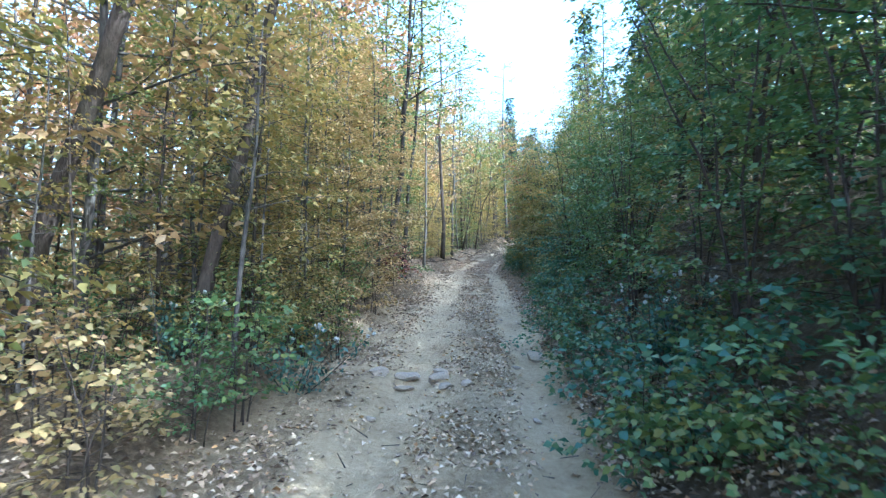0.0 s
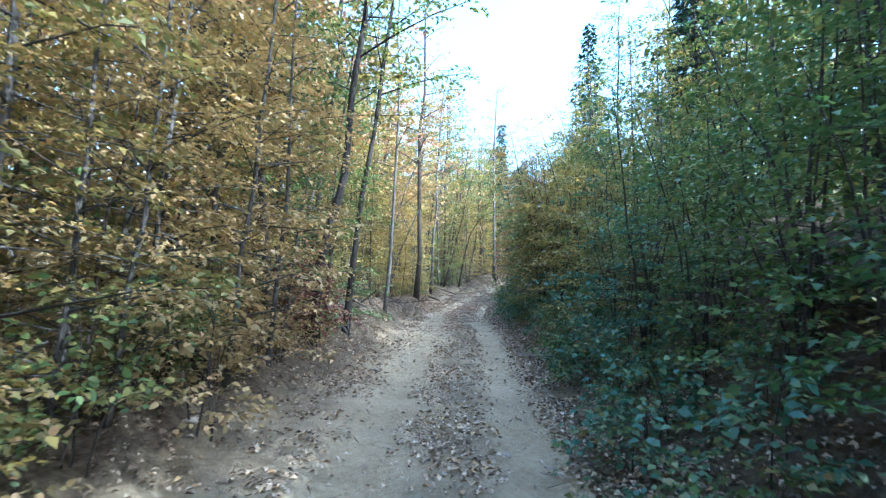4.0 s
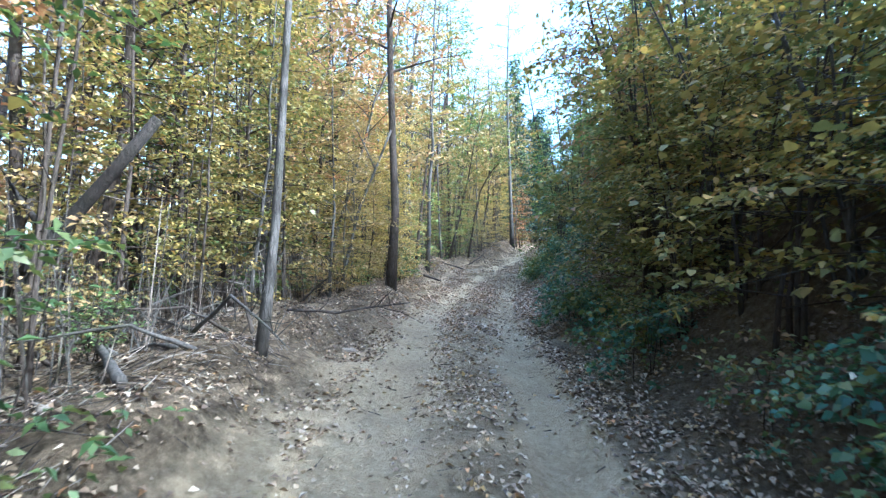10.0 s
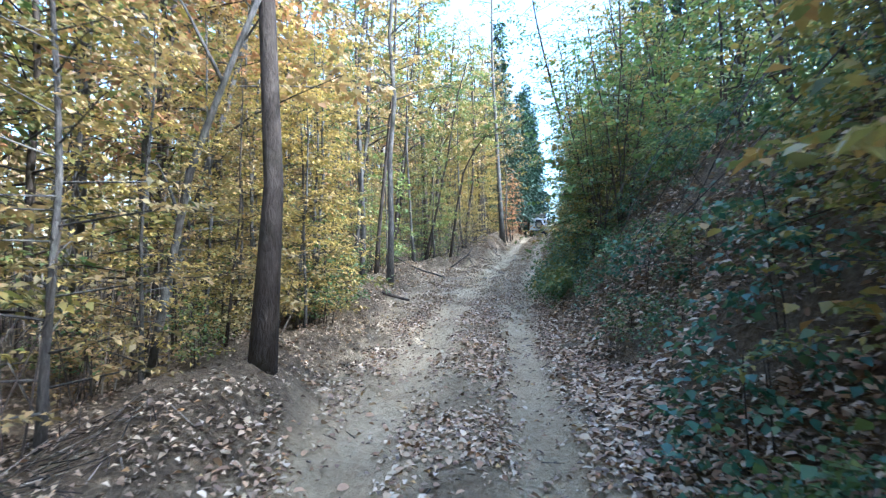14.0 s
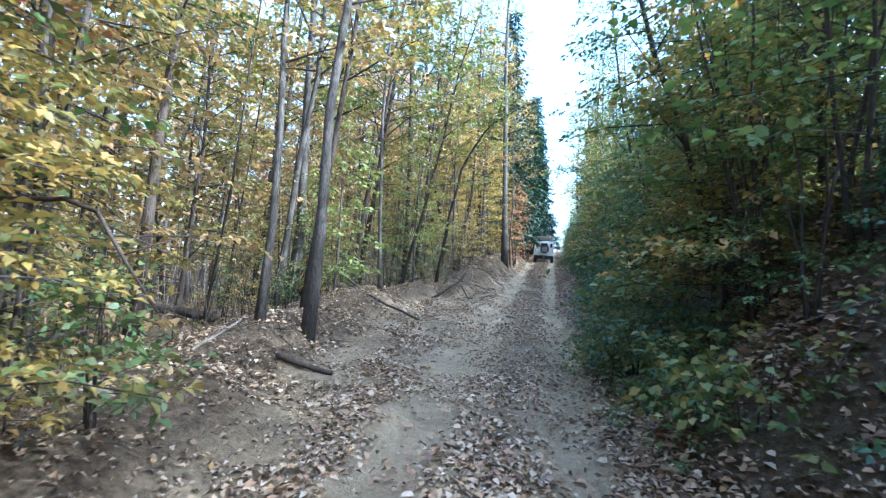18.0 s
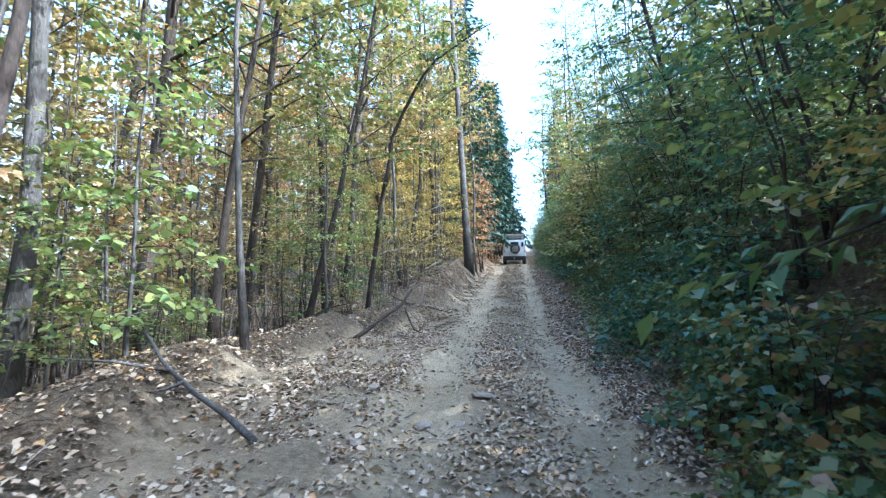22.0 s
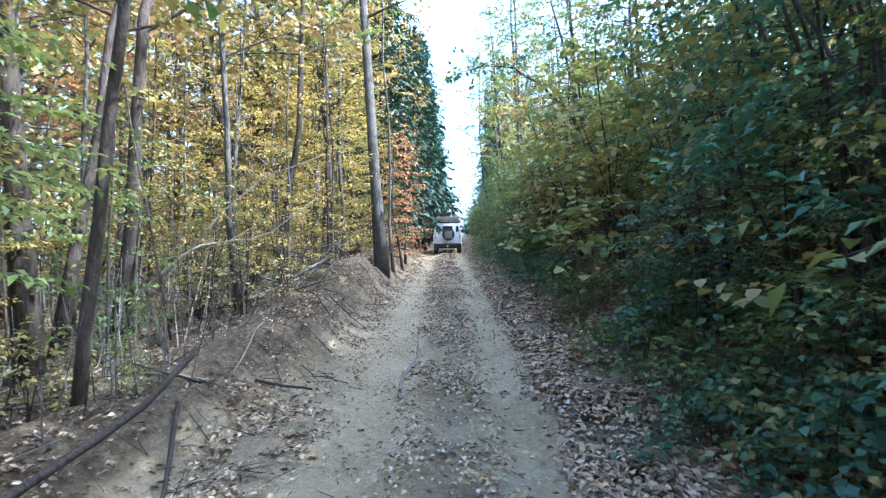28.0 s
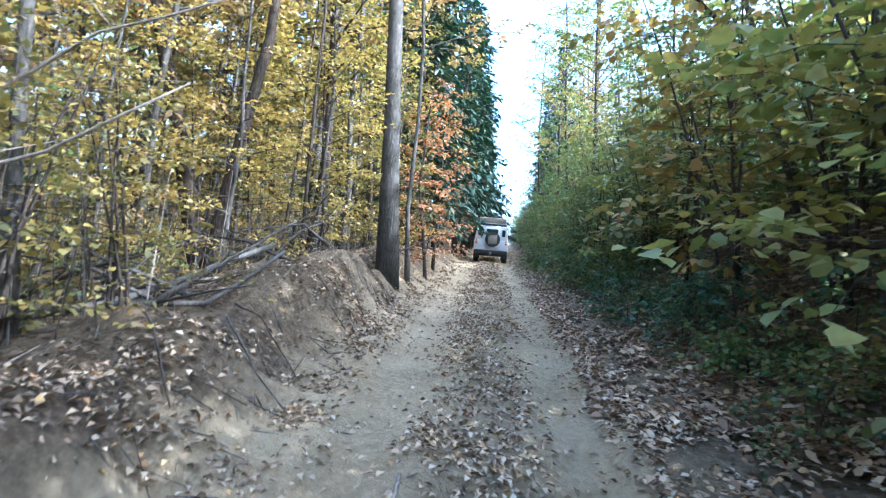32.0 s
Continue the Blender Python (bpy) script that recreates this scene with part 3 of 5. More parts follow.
def make_spruce(seed, height):
    """A narrow dark spruce: whorls of drooping boughs with needle sprays."""
    rng = np.random.default_rng(seed)
    ob = tagged(new("spruce_tree"), "tall narrow dark green spruce tree", "spruce", "spruces along the track")
    t = np.linspace(0, 1, 8)
    part("trunk", mesh_of("trunk", *tube(np.stack([0.1 * np.sin(5 * t), 0.1 * np.cos(4 * t), height * t - 0.2 * (1 - t)], 1), 0.17 * (1 - 0.93 * t), 8), BARK, True), ob)
    boughs, base, ways = [], [], []
    for z in np.arange(2.0, height - 0.2, 0.42):
        f = z / height
        ln = (0.25 + 2.9 * (1 - f) ** 0.9) * rng.uniform(0.7, 1.15)
        for k in range(7):
            az = k * 0.9 + z * 2.3 + rng.uniform(-0.3, 0.3)
            el = 0.35 * f - 0.15
            d = np.array([math.cos(az) * math.cos(el), math.sin(az) * math.cos(el), math.sin(el)])
            l2 = ln * rng.uniform(0.55, 1.2)
            u = np.linspace(0, 1, 4)[:, None]
            lp = np.array([0, 0, z]) + d * l2 * u + np.array([0, 0, -0.28 * l2]) * u ** 1.6
            boughs.append(tube(lp, [0.022 * (1 - f) + 0.006] * 3 + [0.003], 3, False))
            n = max(3, int(l2 / 0.17))
            w = rng.uniform(0.15, 1.0, n)[:, None]
            q = np.array([0, 0, z]) + d * l2 * w + np.array([0, 0, -0.28 * l2]) * w ** 1.6
            sd = np.where(np.arange(n)[:, None] % 2, 1.0, -1.0) * np.array([-d[1], d[0], 0])
            base.append(np.repeat(q, 2, 0) + rng.normal(0, 0.05, (2 * n, 3)))
            ways.append(np.repeat(d * 0.7 + sd * 0.7, 2, 0) + rng.normal(0, 0.3, (2 * n, 3)) + np.array([0, 0, -0.45]))
    tagged(part("boughwork", mesh_of("boughwork", *joined(boughs), BARK, True), ob), kind="stuff")
    part("crown", quads_mesh("crown", leaf_quads(rng, np.concatenate(base), np.concatenate(ways), 0.42, 0.34, 0.1, 0.4), NEEDLES), ob)
    return ob


SPRUCE = Kind([lambda: make_spruce(71, 18.0), lambda: make_spruce(72, 15.0)])

rng = np.random.default_rng(5)
TAKEN = []

# trunks that stand out beside the track: x, y, radius at the foot, lean to the right, lean onward, height, which bark and crown
MARKED = [
    (-2.15, 5.3, 0.035, 0.015, 0.0, 4.2, 0), (-5.15, 5.7, 0.13, 0.23, 0.02, 14, 0), (-2.95, 5.6, 0.09, 0.10, 0.04, 12, 0), (-2.6, 13.25, 0.065, -0.16, 0.0, 11, 3), (-2.55, 14.9, 0.085, 0.0, 0.03, 13, 2),
    (-2.4, 16.8, 0.075, 0.02, 0.03, 13, 2), (-2.85, 15.5, 0.05, 0.08, 0.0, 11, 2), (-3.4, 17.3, 0.07, 0.03, 0.0, 12, 0), (-4.0, 17.7, 0.06, 0.0, 0.0, 12, 0),
    (-2.25, 20.5, 0.055, -0.03, 0.02, 12, 1), (-4.4, 25.2, 0.08, 0.02, 0.0, 14, 1), (-6.2, 22.68, 0.10, 0.10, 0.0, 13, 0), (-8.0, 24.19, 0.11, 0.06, 0.0, 14, 2),
    (-9.6, 24.19, 0.10, 0.05, 0.0, 14, 0), (-2.15, 27.11, 0.105, -0.01, 0.02, 15, 3), (-5.8, 30.8, 0.085, 0.02, 0.0, 14, 1), (-5.5, 32.19, 0.11, 0.08, 0.0, 15, 3),
    (-5.7, 28.81, 0.045, 0.05, 0.0, 7, 1), (-2.45, 36.75, 0.09, 0.03, 0.0, 15, 1), (-3.3, 39.1, 0.075, 0.08, 0.0, 14, 0), (-3.3, 36.95, 0.07, -0.03, 0.02, 13, 1), (-4.3, 40.16, 0.08, 0.03, 0.0, 14, 1),
    (-2.4, 43.3, 0.06, 0.01, 0.02, 14, 0), (-4.2, 40.95, 0.12, 0.02, 0.02, 16, 1), (-5.1, 44.98, 0.16, 0.05, 0.0, 16, 2), (2.1, 56.91, 0.165, -0.005, 0.02, 21, 2),
    (2.47, 57.6, 0.045, -0.005, 0.0, 13, 1), (-0.5, 51.91, 0.06, 0.0, 0.0, 13, 1), (-2.9, 50.91, 0.09, 0.08, 0.0, 13, 0), (-2.4, 51.71, 0.11, 0.10, 0.0, 14, 0),
    (-2.4, 46.6, 0.07, 0.24, 0.0, 11, 2), (-4.7, 29.0, 0.06, 0.26, 0.02, 9, 1), (0.3, 58.81, 0.09, 0.0, 0.0, 14, 0), (0.9, 59.51, 0.07, 0.02, 0.0, 14, 1), (-3.6, 58.41, 0.12, 0.16, 0.0, 14, 1), (-2.9, 60.41, 0.14, 0.10, 0.0, 15, 0),
    (-1.6, 55.51, 0.055, 0.05, 0.0, 11, 1), (-1.2, 61.41, 0.08, 0.03, 0.0, 14, 1), (1.5, 61.91, 0.07, 0.0, 0.0, 13, 0), (2.4, 64.91, 0.09, 0.0, 0.0, 14, 1),
]
CROWNS = [LEAF_YELLOW, LEAF_GOLD, LEAF_GREEN, LEAF_ORANGE]
CROWN_WORDS = ["yellow-green", "golden brown", "green", "orange brown"]
for k, (x, y, r, lx, ly, h, c) in enumerate(MARKED):
    bark = BARK_DARK if c == 2 and y < 20 else BARK_GREY if c == 1 or r < 0.07 or (x, y) == (2.1, 56.91) else BARK
    words = f"{'leaning' if lx > 0.09 else 'straight'} {'thick' if r > 0.12 else 'slim'} {'grey' if bark is BARK_GREY else 'dark' if bark is BARK_DARK else 'brown'} tree with {CROWN_WORDS[c]} leaves"
    ob = make_plant("forest_tree", 100 + k, CROWNS[c], bark, words, "tree", FOREST, **{**tall, "height": h, "radius": r, "lean": (lx, ly), "clear": 0.34 if y > 18 else 0.42, "limbs": 20, "reach": 2.5 if h > 8 else 1.2, "leaf": 0.10 if h < 8 or y < 8 else 0.125 if x - mid(y) > -3.4 else 0.165, "split": True, "crook": 0.35 if r > 0.155 else 1.5 if r > 0.08 else 1.0, "sides": 10 if r > 0.08 else 7})
    ob.location = (x, y, gz(x, y))
    TAKEN.append((x, y, 1.0))


def free(x, y, d):
    return all((x - a) ** 2 + (y - b) ** 2 > max(d, e) ** 2 for a, b, e in TAKEN)


def lateral(y, s):
    return float(mid(y)) + s


# forest on the lower side
count = 0
while count < 175:
    y = rng.uniform(-6, 112)
    s = -(4.2 + 20 * rng.uniform(0, 1) ** 1.3)
    if 30 < y < 49:
        s -= 1.2
    x = lateral(y, s)
    if free(x, y, 1.0):
        (TALL if s > -11 and y < 66 else DEEP).put(rng, x, y, rng.uniform(0.8, 1.2), which=int(rng.choice([1, 1, 1, 3, 0, 4, 2] if 16 < y < 48 else [0, 0, 1, 1, 2, 2, 3, 4, 4])), tip=(rng.normal(0, 0.03), rng.normal(0.0, 0.05)))
        TAKEN.append((x, y, 0.8))
        count += 1
# forest above the bank
count = 0
while count < 46:
    y = rng.uniform(-4, 112)
    s = 5.6 + 9 * rng.uniform(0, 1) ** 1.3
    x = lateral(y, s)
    if free(x, y, 1.2) and not 42 < y < 74 and not (12 < y < 34 and s < 9):
        TALL.put(rng, x, y, rng.uniform(0.75, 1.1), which=int(rng.choice([0, 2, 2, 1, 4])), tip=(rng.normal(0, 0.03), rng.normal(-0.04, 0.05)))
        TAKEN.append((x, y, 1.0))
        count += 1
# spruces
for x, y, sc in ((2.6, 64.5, 1.0), (5.0, 74, 1.0), (5.9, 78, 1.05), (6.4, 82.5, 1.1), (7.4, 87, 1.1), (8.2, 92, 1.15), (9.2, 97, 1.15), (10.2, 103, 1.2), (3.0, 70, 0.9),
                 (1.0, 76, 1.1), (2.0, 84, 1.1), (8.2, 42, 0.95), (6.8, 20.5, 0.7), (13.5, 84, 0.8), (15.0, 93, 0.85), (17.5, 103, 0.9)):
    SPRUCE.put(rng, x, y, sc)
ORANGE_TREE.put(rng, 2.95, 60.2, 0.95)
ORANGE_TREE.put(rng, 3.2, 62.6, 1.1)
FRESH = Kind([maker("sapling", 64, LEAF_FRESH, BARK_GREY, "young ash sapling with drooping fresh green leaves", "sapling", YOUNG, "stem", **{**young, "height": 3.7, "limbs": 26, "reach": 1.05, "leaf": 0.12, "corners": 6, "droop": 0.45, "layer": 0.1})])
FRESH.put(rng, -3.4, 41.8, 1.2)
FRESH.put(rng, -3.9, 41.2, 0.7)
FRESH.put(rng, -2.6, 47.6, 0.7)
# trees from (6.2, -9.0) on are added, partly out of view, to block sun
for x, y, sc, k in ((7.9, 45, 0.6, 2), (8.6, 49.5, 0.62, 0), (8.9, 55, 0.65, 2), (8.9, 60, 0.75, 2), (9.4, 65.5, 0.85, 2), (10.2, 69, 0.95, 2), (10.4, 73, 0.9, 0), (11.3, 77, 0.9, 2), (12.0, 82, 0.9, 2),
                    (0.6, 58.2, 0.95, 0), (1.2, 63.4, 1.0, 0), (-0.6, 62.6, 1.0, 1), (2.0, 66.8, 1.0, 2), (-1.6, 59.6, 1.0, 0), (3.2, 72.0, 1.0, 0), (7.4, 31, 0.7, 2), (7.2, 36, 0.75, 0), (6.2, -9.0, 0.8, 2), (7.4, -6.0, 0.9, 0), (6.0, -3.2, 0.8, 2), (7.8, -0.5, 0.85, 2), (6.4, 2.2, 0.8, 0), (7.6, 4.6, 0.85, 2), (6.3, 7.4, 0.75, 0), (8.0, 9.4, 0.85, 1), (9.5, 1.5, 0.8, 2), (9.0, 6.5, 0.7, 2), (9.6, 12.5, 0.85, 0), (9.0, 16.5, 0.8, 2), (8.6, 19.5, 0.8, 4), (9.8, 22.0, 0.85, 2), (8.9, 24.5, 0.8, 1), (10.2, 27.0, 0.85, 2), (9.2, 29.5, 0.8, 0), (10.0, 32.5, 0.8, 2)):
    TALL.put(rng, x, y, sc, which=k)
# thin poles of the young wood
def make_pole(seed, height, bark, label):
    g = np.random.default_rng(seed)
    t = np.linspace(0, 1, 7)
    pts = np.stack([np.cumsum(g.normal(0, 0.05, 7)) * (t > 0), np.cumsum(g.normal(0, 0.05, 7)) * (t > 0), height * t - 0.2 * (1 - t)], 1)
    ob = tagged(new("young_pole"), label, "young tree", "thin poles of the young wood")
    part("stem", mesh_of("stem", *tube(pts, 0.032 * (1 - 0.75 * t), 5), bark, True), ob)
    twigs = []
    for k in range(9):
        f = g.uniform(0.25, 0.95)
        q = np.array([np.interp(f, t, pts[:, c]) for c in range(3)])
        d = unit(np.array([g.normal(), g.normal(), 0.5]))
        twigs.append(tube([q, q + d * g.uniform(0.3, 0.9)], [0.009, 0.003], 3, False))
    tagged(part("branchwork", mesh_of("branchwork", *joined(twigs), bark, True), ob), kind="stuff")
    return ob


POLE = Kind([lambda: make_pole(91, 7.0, BARK, "thin bare brown pole of a young tree"), lambda: make_pole(92, 5.5, BARK_GREY, "thin bare grey pole of a young tree"), lambda: make_pole(93, 8.5, BARK, "tall thin brown pole of a young tree")])
for y0, y1, n, near in ((0, 18, 12, 3.2), (18, 30, 24, 3.4), (35, 48, 26, 4.8), (48, 75, 34, 3.0)):
    for k in range(n):
        y = rng.uniform(y0, y1)
        POLE.put(rng, lateral(y, -(near + 13 * rng.uniform(0, 1) ** 1.3)), y, rng.uniform(0.6, 1.25), tip=(rng.normal(0, 0.06), rng.normal(0, 0.06)))
# leafy young trees: x, y, scale, which
for x, y, sc, k in ((-5.2, 3.6, 0.6, 0), (-2.7, 6.7, 0.75, 0), (-4.0, 7.6, 0.95, 0), (-2.7, 9.0, 0.85, 0), (-3.9, 4.5, 0.42, 0), (-2.35, 6.1, 0.42, 0), (-2.2, 7.6, 0.5, 0), (-2.3, 9.6, 0.55, 1), (-3.5, 5.9, 0.6, 2), (-4.8, 10.6, 1.0, 1), (-3.4, 11.0, 0.95, 1), (-3.3, 12.6, 0.9, 1),
                    (-4.4, 13.4, 1.0, 1), (-3.6, 15.9, 1.0, 2), (-2.65, 16.4, 0.85, 2), (-3.3, 17.6, 0.9, 2), (-4.6, 17.0, 1.0, 2), (-3.9, 23.6, 0.8, 0), (-5.0, 26.4, 0.9, 0),
                    (-3.2, 25.8, 0.7, 1), (-3.5, 28.6, 0.55, 1), (-3.7, 31.2, 0.8, 0), (-5.2, 31.9, 0.8, 0), (-4.6, 34.0, 0.35, 0), (-4.3, 43.4, 0.5, 1), (-3.0, 48.6, 0.7, 0),
                    (-4.6, 49.5, 0.8, 1), (-2.2, 54.6, 0.7, 0), (-0.6, 56.6, 0.75, 0), (0.6, 61.0, 0.9, 0), (-2.0, 59.0, 0.8, 1), (1.2, 64.2, 0.9, 1), (-1.6, 65.0, 0.9, 0), (2.2, 60.2, 0.6, 0), (-7.5, 6.0, 1.1, 0),
                    (-7.2, 11.5, 1.1, 3), (-6.4, 15.0, 1.1, 1), (-6.8, 18.2, 1.1, 0), (-8.5, 21.0, 1.1, 3), (-7.6, 27.0, 1.0, 3), (-8.4, 30.5, 1.0, 1), (-8.8, 35.5, 1.0, 3), (-8.4, 40.0, 1.0, 1), (-8.0, 45.0, 1.0, 1),
                    (-7.5, 50.0, 1.0, 3), (-6.5, 55.0, 1.0, 1), (-5.5, 61.0, 1.0, 0), (-4.5, 67.0, 1.0, 1), (-2.9, 30.9, 0.72, 0), (-3.5, 29.9, 0.7, 1), (-2.5, 10.2, 0.65, 1), (-2.3, 11.4, 0.75, 1), (-2.25, 12.4, 0.7, 1), (-2.4, 13.3, 0.5, 1), (-2.5, 9.3, 0.6, 1), (-2.9, 11.9, 0.9, 1), (-2.7, 8.4, 0.5, 0),
                    (-3.5, 52.5, 1.2, 0), (-5.0, 53.5, 1.4, 0), (-1.8, 57.8, 1.2, 0), (-3.2, 56.6, 1.3, 1), (-0.4, 60.2, 1.2, 0), (-2.6, 63.5, 1.4, 0), (0.2, 65.5, 1.3, 0), (-4.6, 60.0, 1.4, 1), (2.0, 68.5, 1.2, 0),
                    (-6.5, 50.6, 1.3, 1), (-6.2, 47.0, 1.2, 0), (-5.6, 43.0, 1.2, 0), (-6.4, 40.5, 1.2, 1), (-7.0, 37.0, 1.2, 0), (-6.6, 33.8, 1.2, 1), (-7.6, 54.0, 1.3, 0)):
    (UNDER if x - lateral(y, 0) > -6.3 else BEHIND).put(rng, x, y, sc, which=k)
for y in np.arange(1.5, 35, 1.5):
    if 18.3 < y < 23.5:
        continue
    kinds = [0, 0, 1] if y < 10 else [1, 1, 3] if y < 15 else [2, 2, 0] if y < 19.5 else [0, 1, 3, 2]
    UNDER.put(rng, lateral(y, -rng.uniform(4.2, 6.5)), y, rng.uniform(1.15, 1.6), which=int(rng.choice(kinds)))
for k in range(34):
    y = rng.uniform(-4, 110)
    s = -(8 + 12 * rng.uniform(0, 1))
    BEHIND.put(rng, lateral(y, s), y, rng.uniform(0.9, 1.35), which=int(rng.choice([0, 1, 1, 3])))
for x, y, sc, k in ((-0.2, 55.2, 0.75, 0), (0.7, 57.2, 0.85, 0), (-0.9, 57.6, 0.95, 0), (0.9, 60.6, 1.0, 0), (-2.4, 57.0, 1.0, 0), (1.9, 62.6, 1.0, 0), (-1.4, 61.0, 1.2, 0), (-1.0, 53.6, 0.6, 0), (-3.4, 54.6, 0.9, 0),
                    (-3.0, 30.6, 0.6, 0), (-3.6, 31.8, 0.62, 0), (-3.3, 29.0, 0.45, 0), (-1.9, 46.6, 0.8, 2), (-2.6, 48.4, 0.8, 2), (-2.7, 30.1, 0.55, 0), (-2.95, 31.3, 0.72, 0), (-3.6, 30.3, 0.8, 0), (-4.2, 31.6, 0.85, 0), (-3.2, 26.9, 0.45, 0), (-2.9, 27.9, 0.4, 1), (-3.4, 12.2, 0.8, 0), (-3.0, 11.2, 0.7, 1),
                    (-4.6, 24.2, 1.1, 1), (-5.6, 28.2, 1.2, 1), (-6.6, 25.0, 1.3, 1), (-6.0, 35.6, 1.1, 1), (-5.6, 38.6, 1.0, 1), (-7.2, 31.2, 1.2, 1), (-7.6, 42.5, 1.2, 1), (-4.6, 21.4, 0.8, 1)):
    BRIGHT.put(rng, x, y, sc, which=k)
# saplings and bushes under the trees
for y0, y1, n, near in ((0, 12, 26, 2.9), (12, 26, 22, 3.0), (26, 34, 12, 3.1), (35, 49, 14, 5.2), (49, 73, 30, 3.4), (73, 110, 12, 2.6)):
    for k in range(n):
        y = rng.uniform(y0, y1)
        s = -(near + 7.5 * rng.uniform(0, 1) ** 1.4)
        SAPLING.put(rng, lateral(y, s), y, rng.uniform(0.6, 1.15))
for y0, y1, n, near in ((1, 12, 22, 2.5), (12, 18, 14, 2.5), (18, 25, 6, 3.6), (25, 34, 14, 2.2), (35, 46, 10, 4.9), (48, 73, 14, 3.2)):
    for k in range(n):
        y = rng.uniform(y0, y1)
        s = -(near + 2.5 * rng.uniform(0, 1) ** 1.3)
        BUSH.put(rng, lateral(y, s), y, rng.uniform(0.45, 0.85))
for x, y, sc in ((-2.35, 14.35, 0.95), (-2.8, 14.0, 0.9), (-2.75, 14.7, 1.05)):
    REDBUSH.put(rng, x, y, sc)
for x, y, sc in ((-1.7, 7.4, 0.6), (-2.0, 6.9, 0.6), (-2.2, 8.2, 0.7)):
    BUSH.put(rng, x, y, sc, which=0)
# thicket on the bank
def k_autumn(y, g):
    return g.uniform() < np.interp(y, [0, 13, 16, 26, 30, 34, 38, 42, 60], [0.1, 0.2, 0.85, 0.9, 0.3, 0.7, 0.3, 0.12, 0.12])


for y in np.arange(-2, 110, 1.35):
    e = float(along(y, RIGHT_EDGE))
    bare = 25.8 < y < 32.6
    if not bare and not (49.5 < y < 57 and rng.uniform() < 0.75):
        (AUTUMN_SHRUB if k_autumn(y, rng) else SHRUB).put(rng, lateral(y, e + rng.uniform(0.9, 1.5)), y + rng.uniform(-0.4, 0.4), rng.uniform(0.45, 0.68), which=int(rng.choice([1, 1, 1, 0, 1] if 7 < y < 26 or y > 48 else [0, 1, 0, 0, 1])))
    if y < 80 or rng.uniform() < 0.5:
        (SHRUB if y < 66 else BACKSHRUB).put(rng, lateral(y, e + rng.uniform(2.6, 3.4) + (1.3 if bare else 0)), y + rng.uniform(-0.4, 0.4), (rng.uniform(0.8, 1.05) + (0.08 if 47 < y < 50 else -0.1 if 50 < y < 60 else 0.0)) * (0.78 if 38 < y < 46 else 0.65 if bare else 0.78 if 12 < y < 34 else 1.0), which=1 if rng.uniform() < (0.6 if 7 < y < 26 or y > 48 else 0.3) else 0)
    if 2 < y < 66 and not 24.5 < y < 33.5 and rng.uniform() < (0.95 if y < 10 else 0.6 if y < 26 else 0.3 if 38 < y < 46 else 0.95):
        BACKSHRUB.put(rng, lateral(y, e + rng.uniform(4.4, 6.0)), y + rng.uniform(-0.4, 0.4), rng.uniform(1.0, 1.3) * (0.75 if 38 < y < 46 or 12 < y < 34 else 1.0) - (0.3 if 48 < y < 60 else 0.0))
for y in np.arange(1, 73, 0.3):
    e = float(along(y, RIGHT_EDGE))
    s = rng.uniform(0.15, 0.9) if rng.uniform() < 0.5 else rng.uniform(0.9, 2.6)
    if 25.8 < y < 32.6:
        s = rng.uniform(0.8, 3.4)
        if rng.uniform() < 0.15:
            continue
    if 49.5 < y < 57 and rng.uniform() < 0.55:
        continue
    BRAMBLE.put(rng, lateral(y, e + s), y, rng.uniform(0.55, 1.1))
for y, s in ((8.2, 1.5), (9.8, 1.3), (11.6, 1.6), (13.2, 1.3), (14.8, 1.6), (16.5, 1.3), (18.2, 1.5), (19.8, 1.2), (21.5, 1.5), (23.2, 1.3), (24.8, 1.6), (26.4, 3.3), (28.0, 3.4), (29.6, 3.2), (31.2, 3.1), (33.2, 1.7), (35.4, 1.5), (37.6, 1.8), (40.0, 1.9), (44.0, 1.8), (46.5, 1.9),
             (48.4, 1.6), (53.4, 2.4), (57.0, 1.6), (58.8, 1.5), (60.6, 1.6), (63.0, 1.6), (66.0, 1.6)):
    HAZEL.put(rng, lateral(y, float(along(y, RIGHT_EDGE)) + s), y, rng.uniform(0.75, 1.0) * (0.6 if y < 15 else 1.0), which=int(rng.choice([0, 0, 1] if y < 30 else [0, 1, 1])))
for y in np.arange(35, 62, 0.5):
    if y > 49 and rng.uniform() < 0.6:
        continue
    BRAMBLE.put(rng, lateral(y, float(along(y, RIGHT_EDGE)) + rng.uniform(0.3, 1.1)), y, rng.uniform(0.7, 1.15))
LEAF_HAZEL = leaf_material("yellowing_hazel_leaves", [(0.0, (0.13, 0.17, 0.05)), (0.35, (0.24, 0.26, 0.065)), (0.7, (0.38, 0.34, 0.085)), (1.0, (0.46, 0.34, 0.10))], 0.45, 0.5)
BROAD_HAZEL = Kind([maker("hazel_shrub", 66, LEAF_HAZEL, BARK, "hazel shrub with broad yellow-green leaves overhanging the track", "shrub", THICKET, "stem", **{**hazel, "height": 4.8, "leaf": 0.17, "width": 0.9, "per_twig": 5}),
                    maker("hazel_shrub", 67, LEAF_YELLOW, BARK, "hazel shrub with broad yellowing leaves overhanging the track", "shrub", THICKET, "stem", **{**hazel, "height": 5.2, "leaf": 0.17, "width": 0.9, "per_twig": 5})])
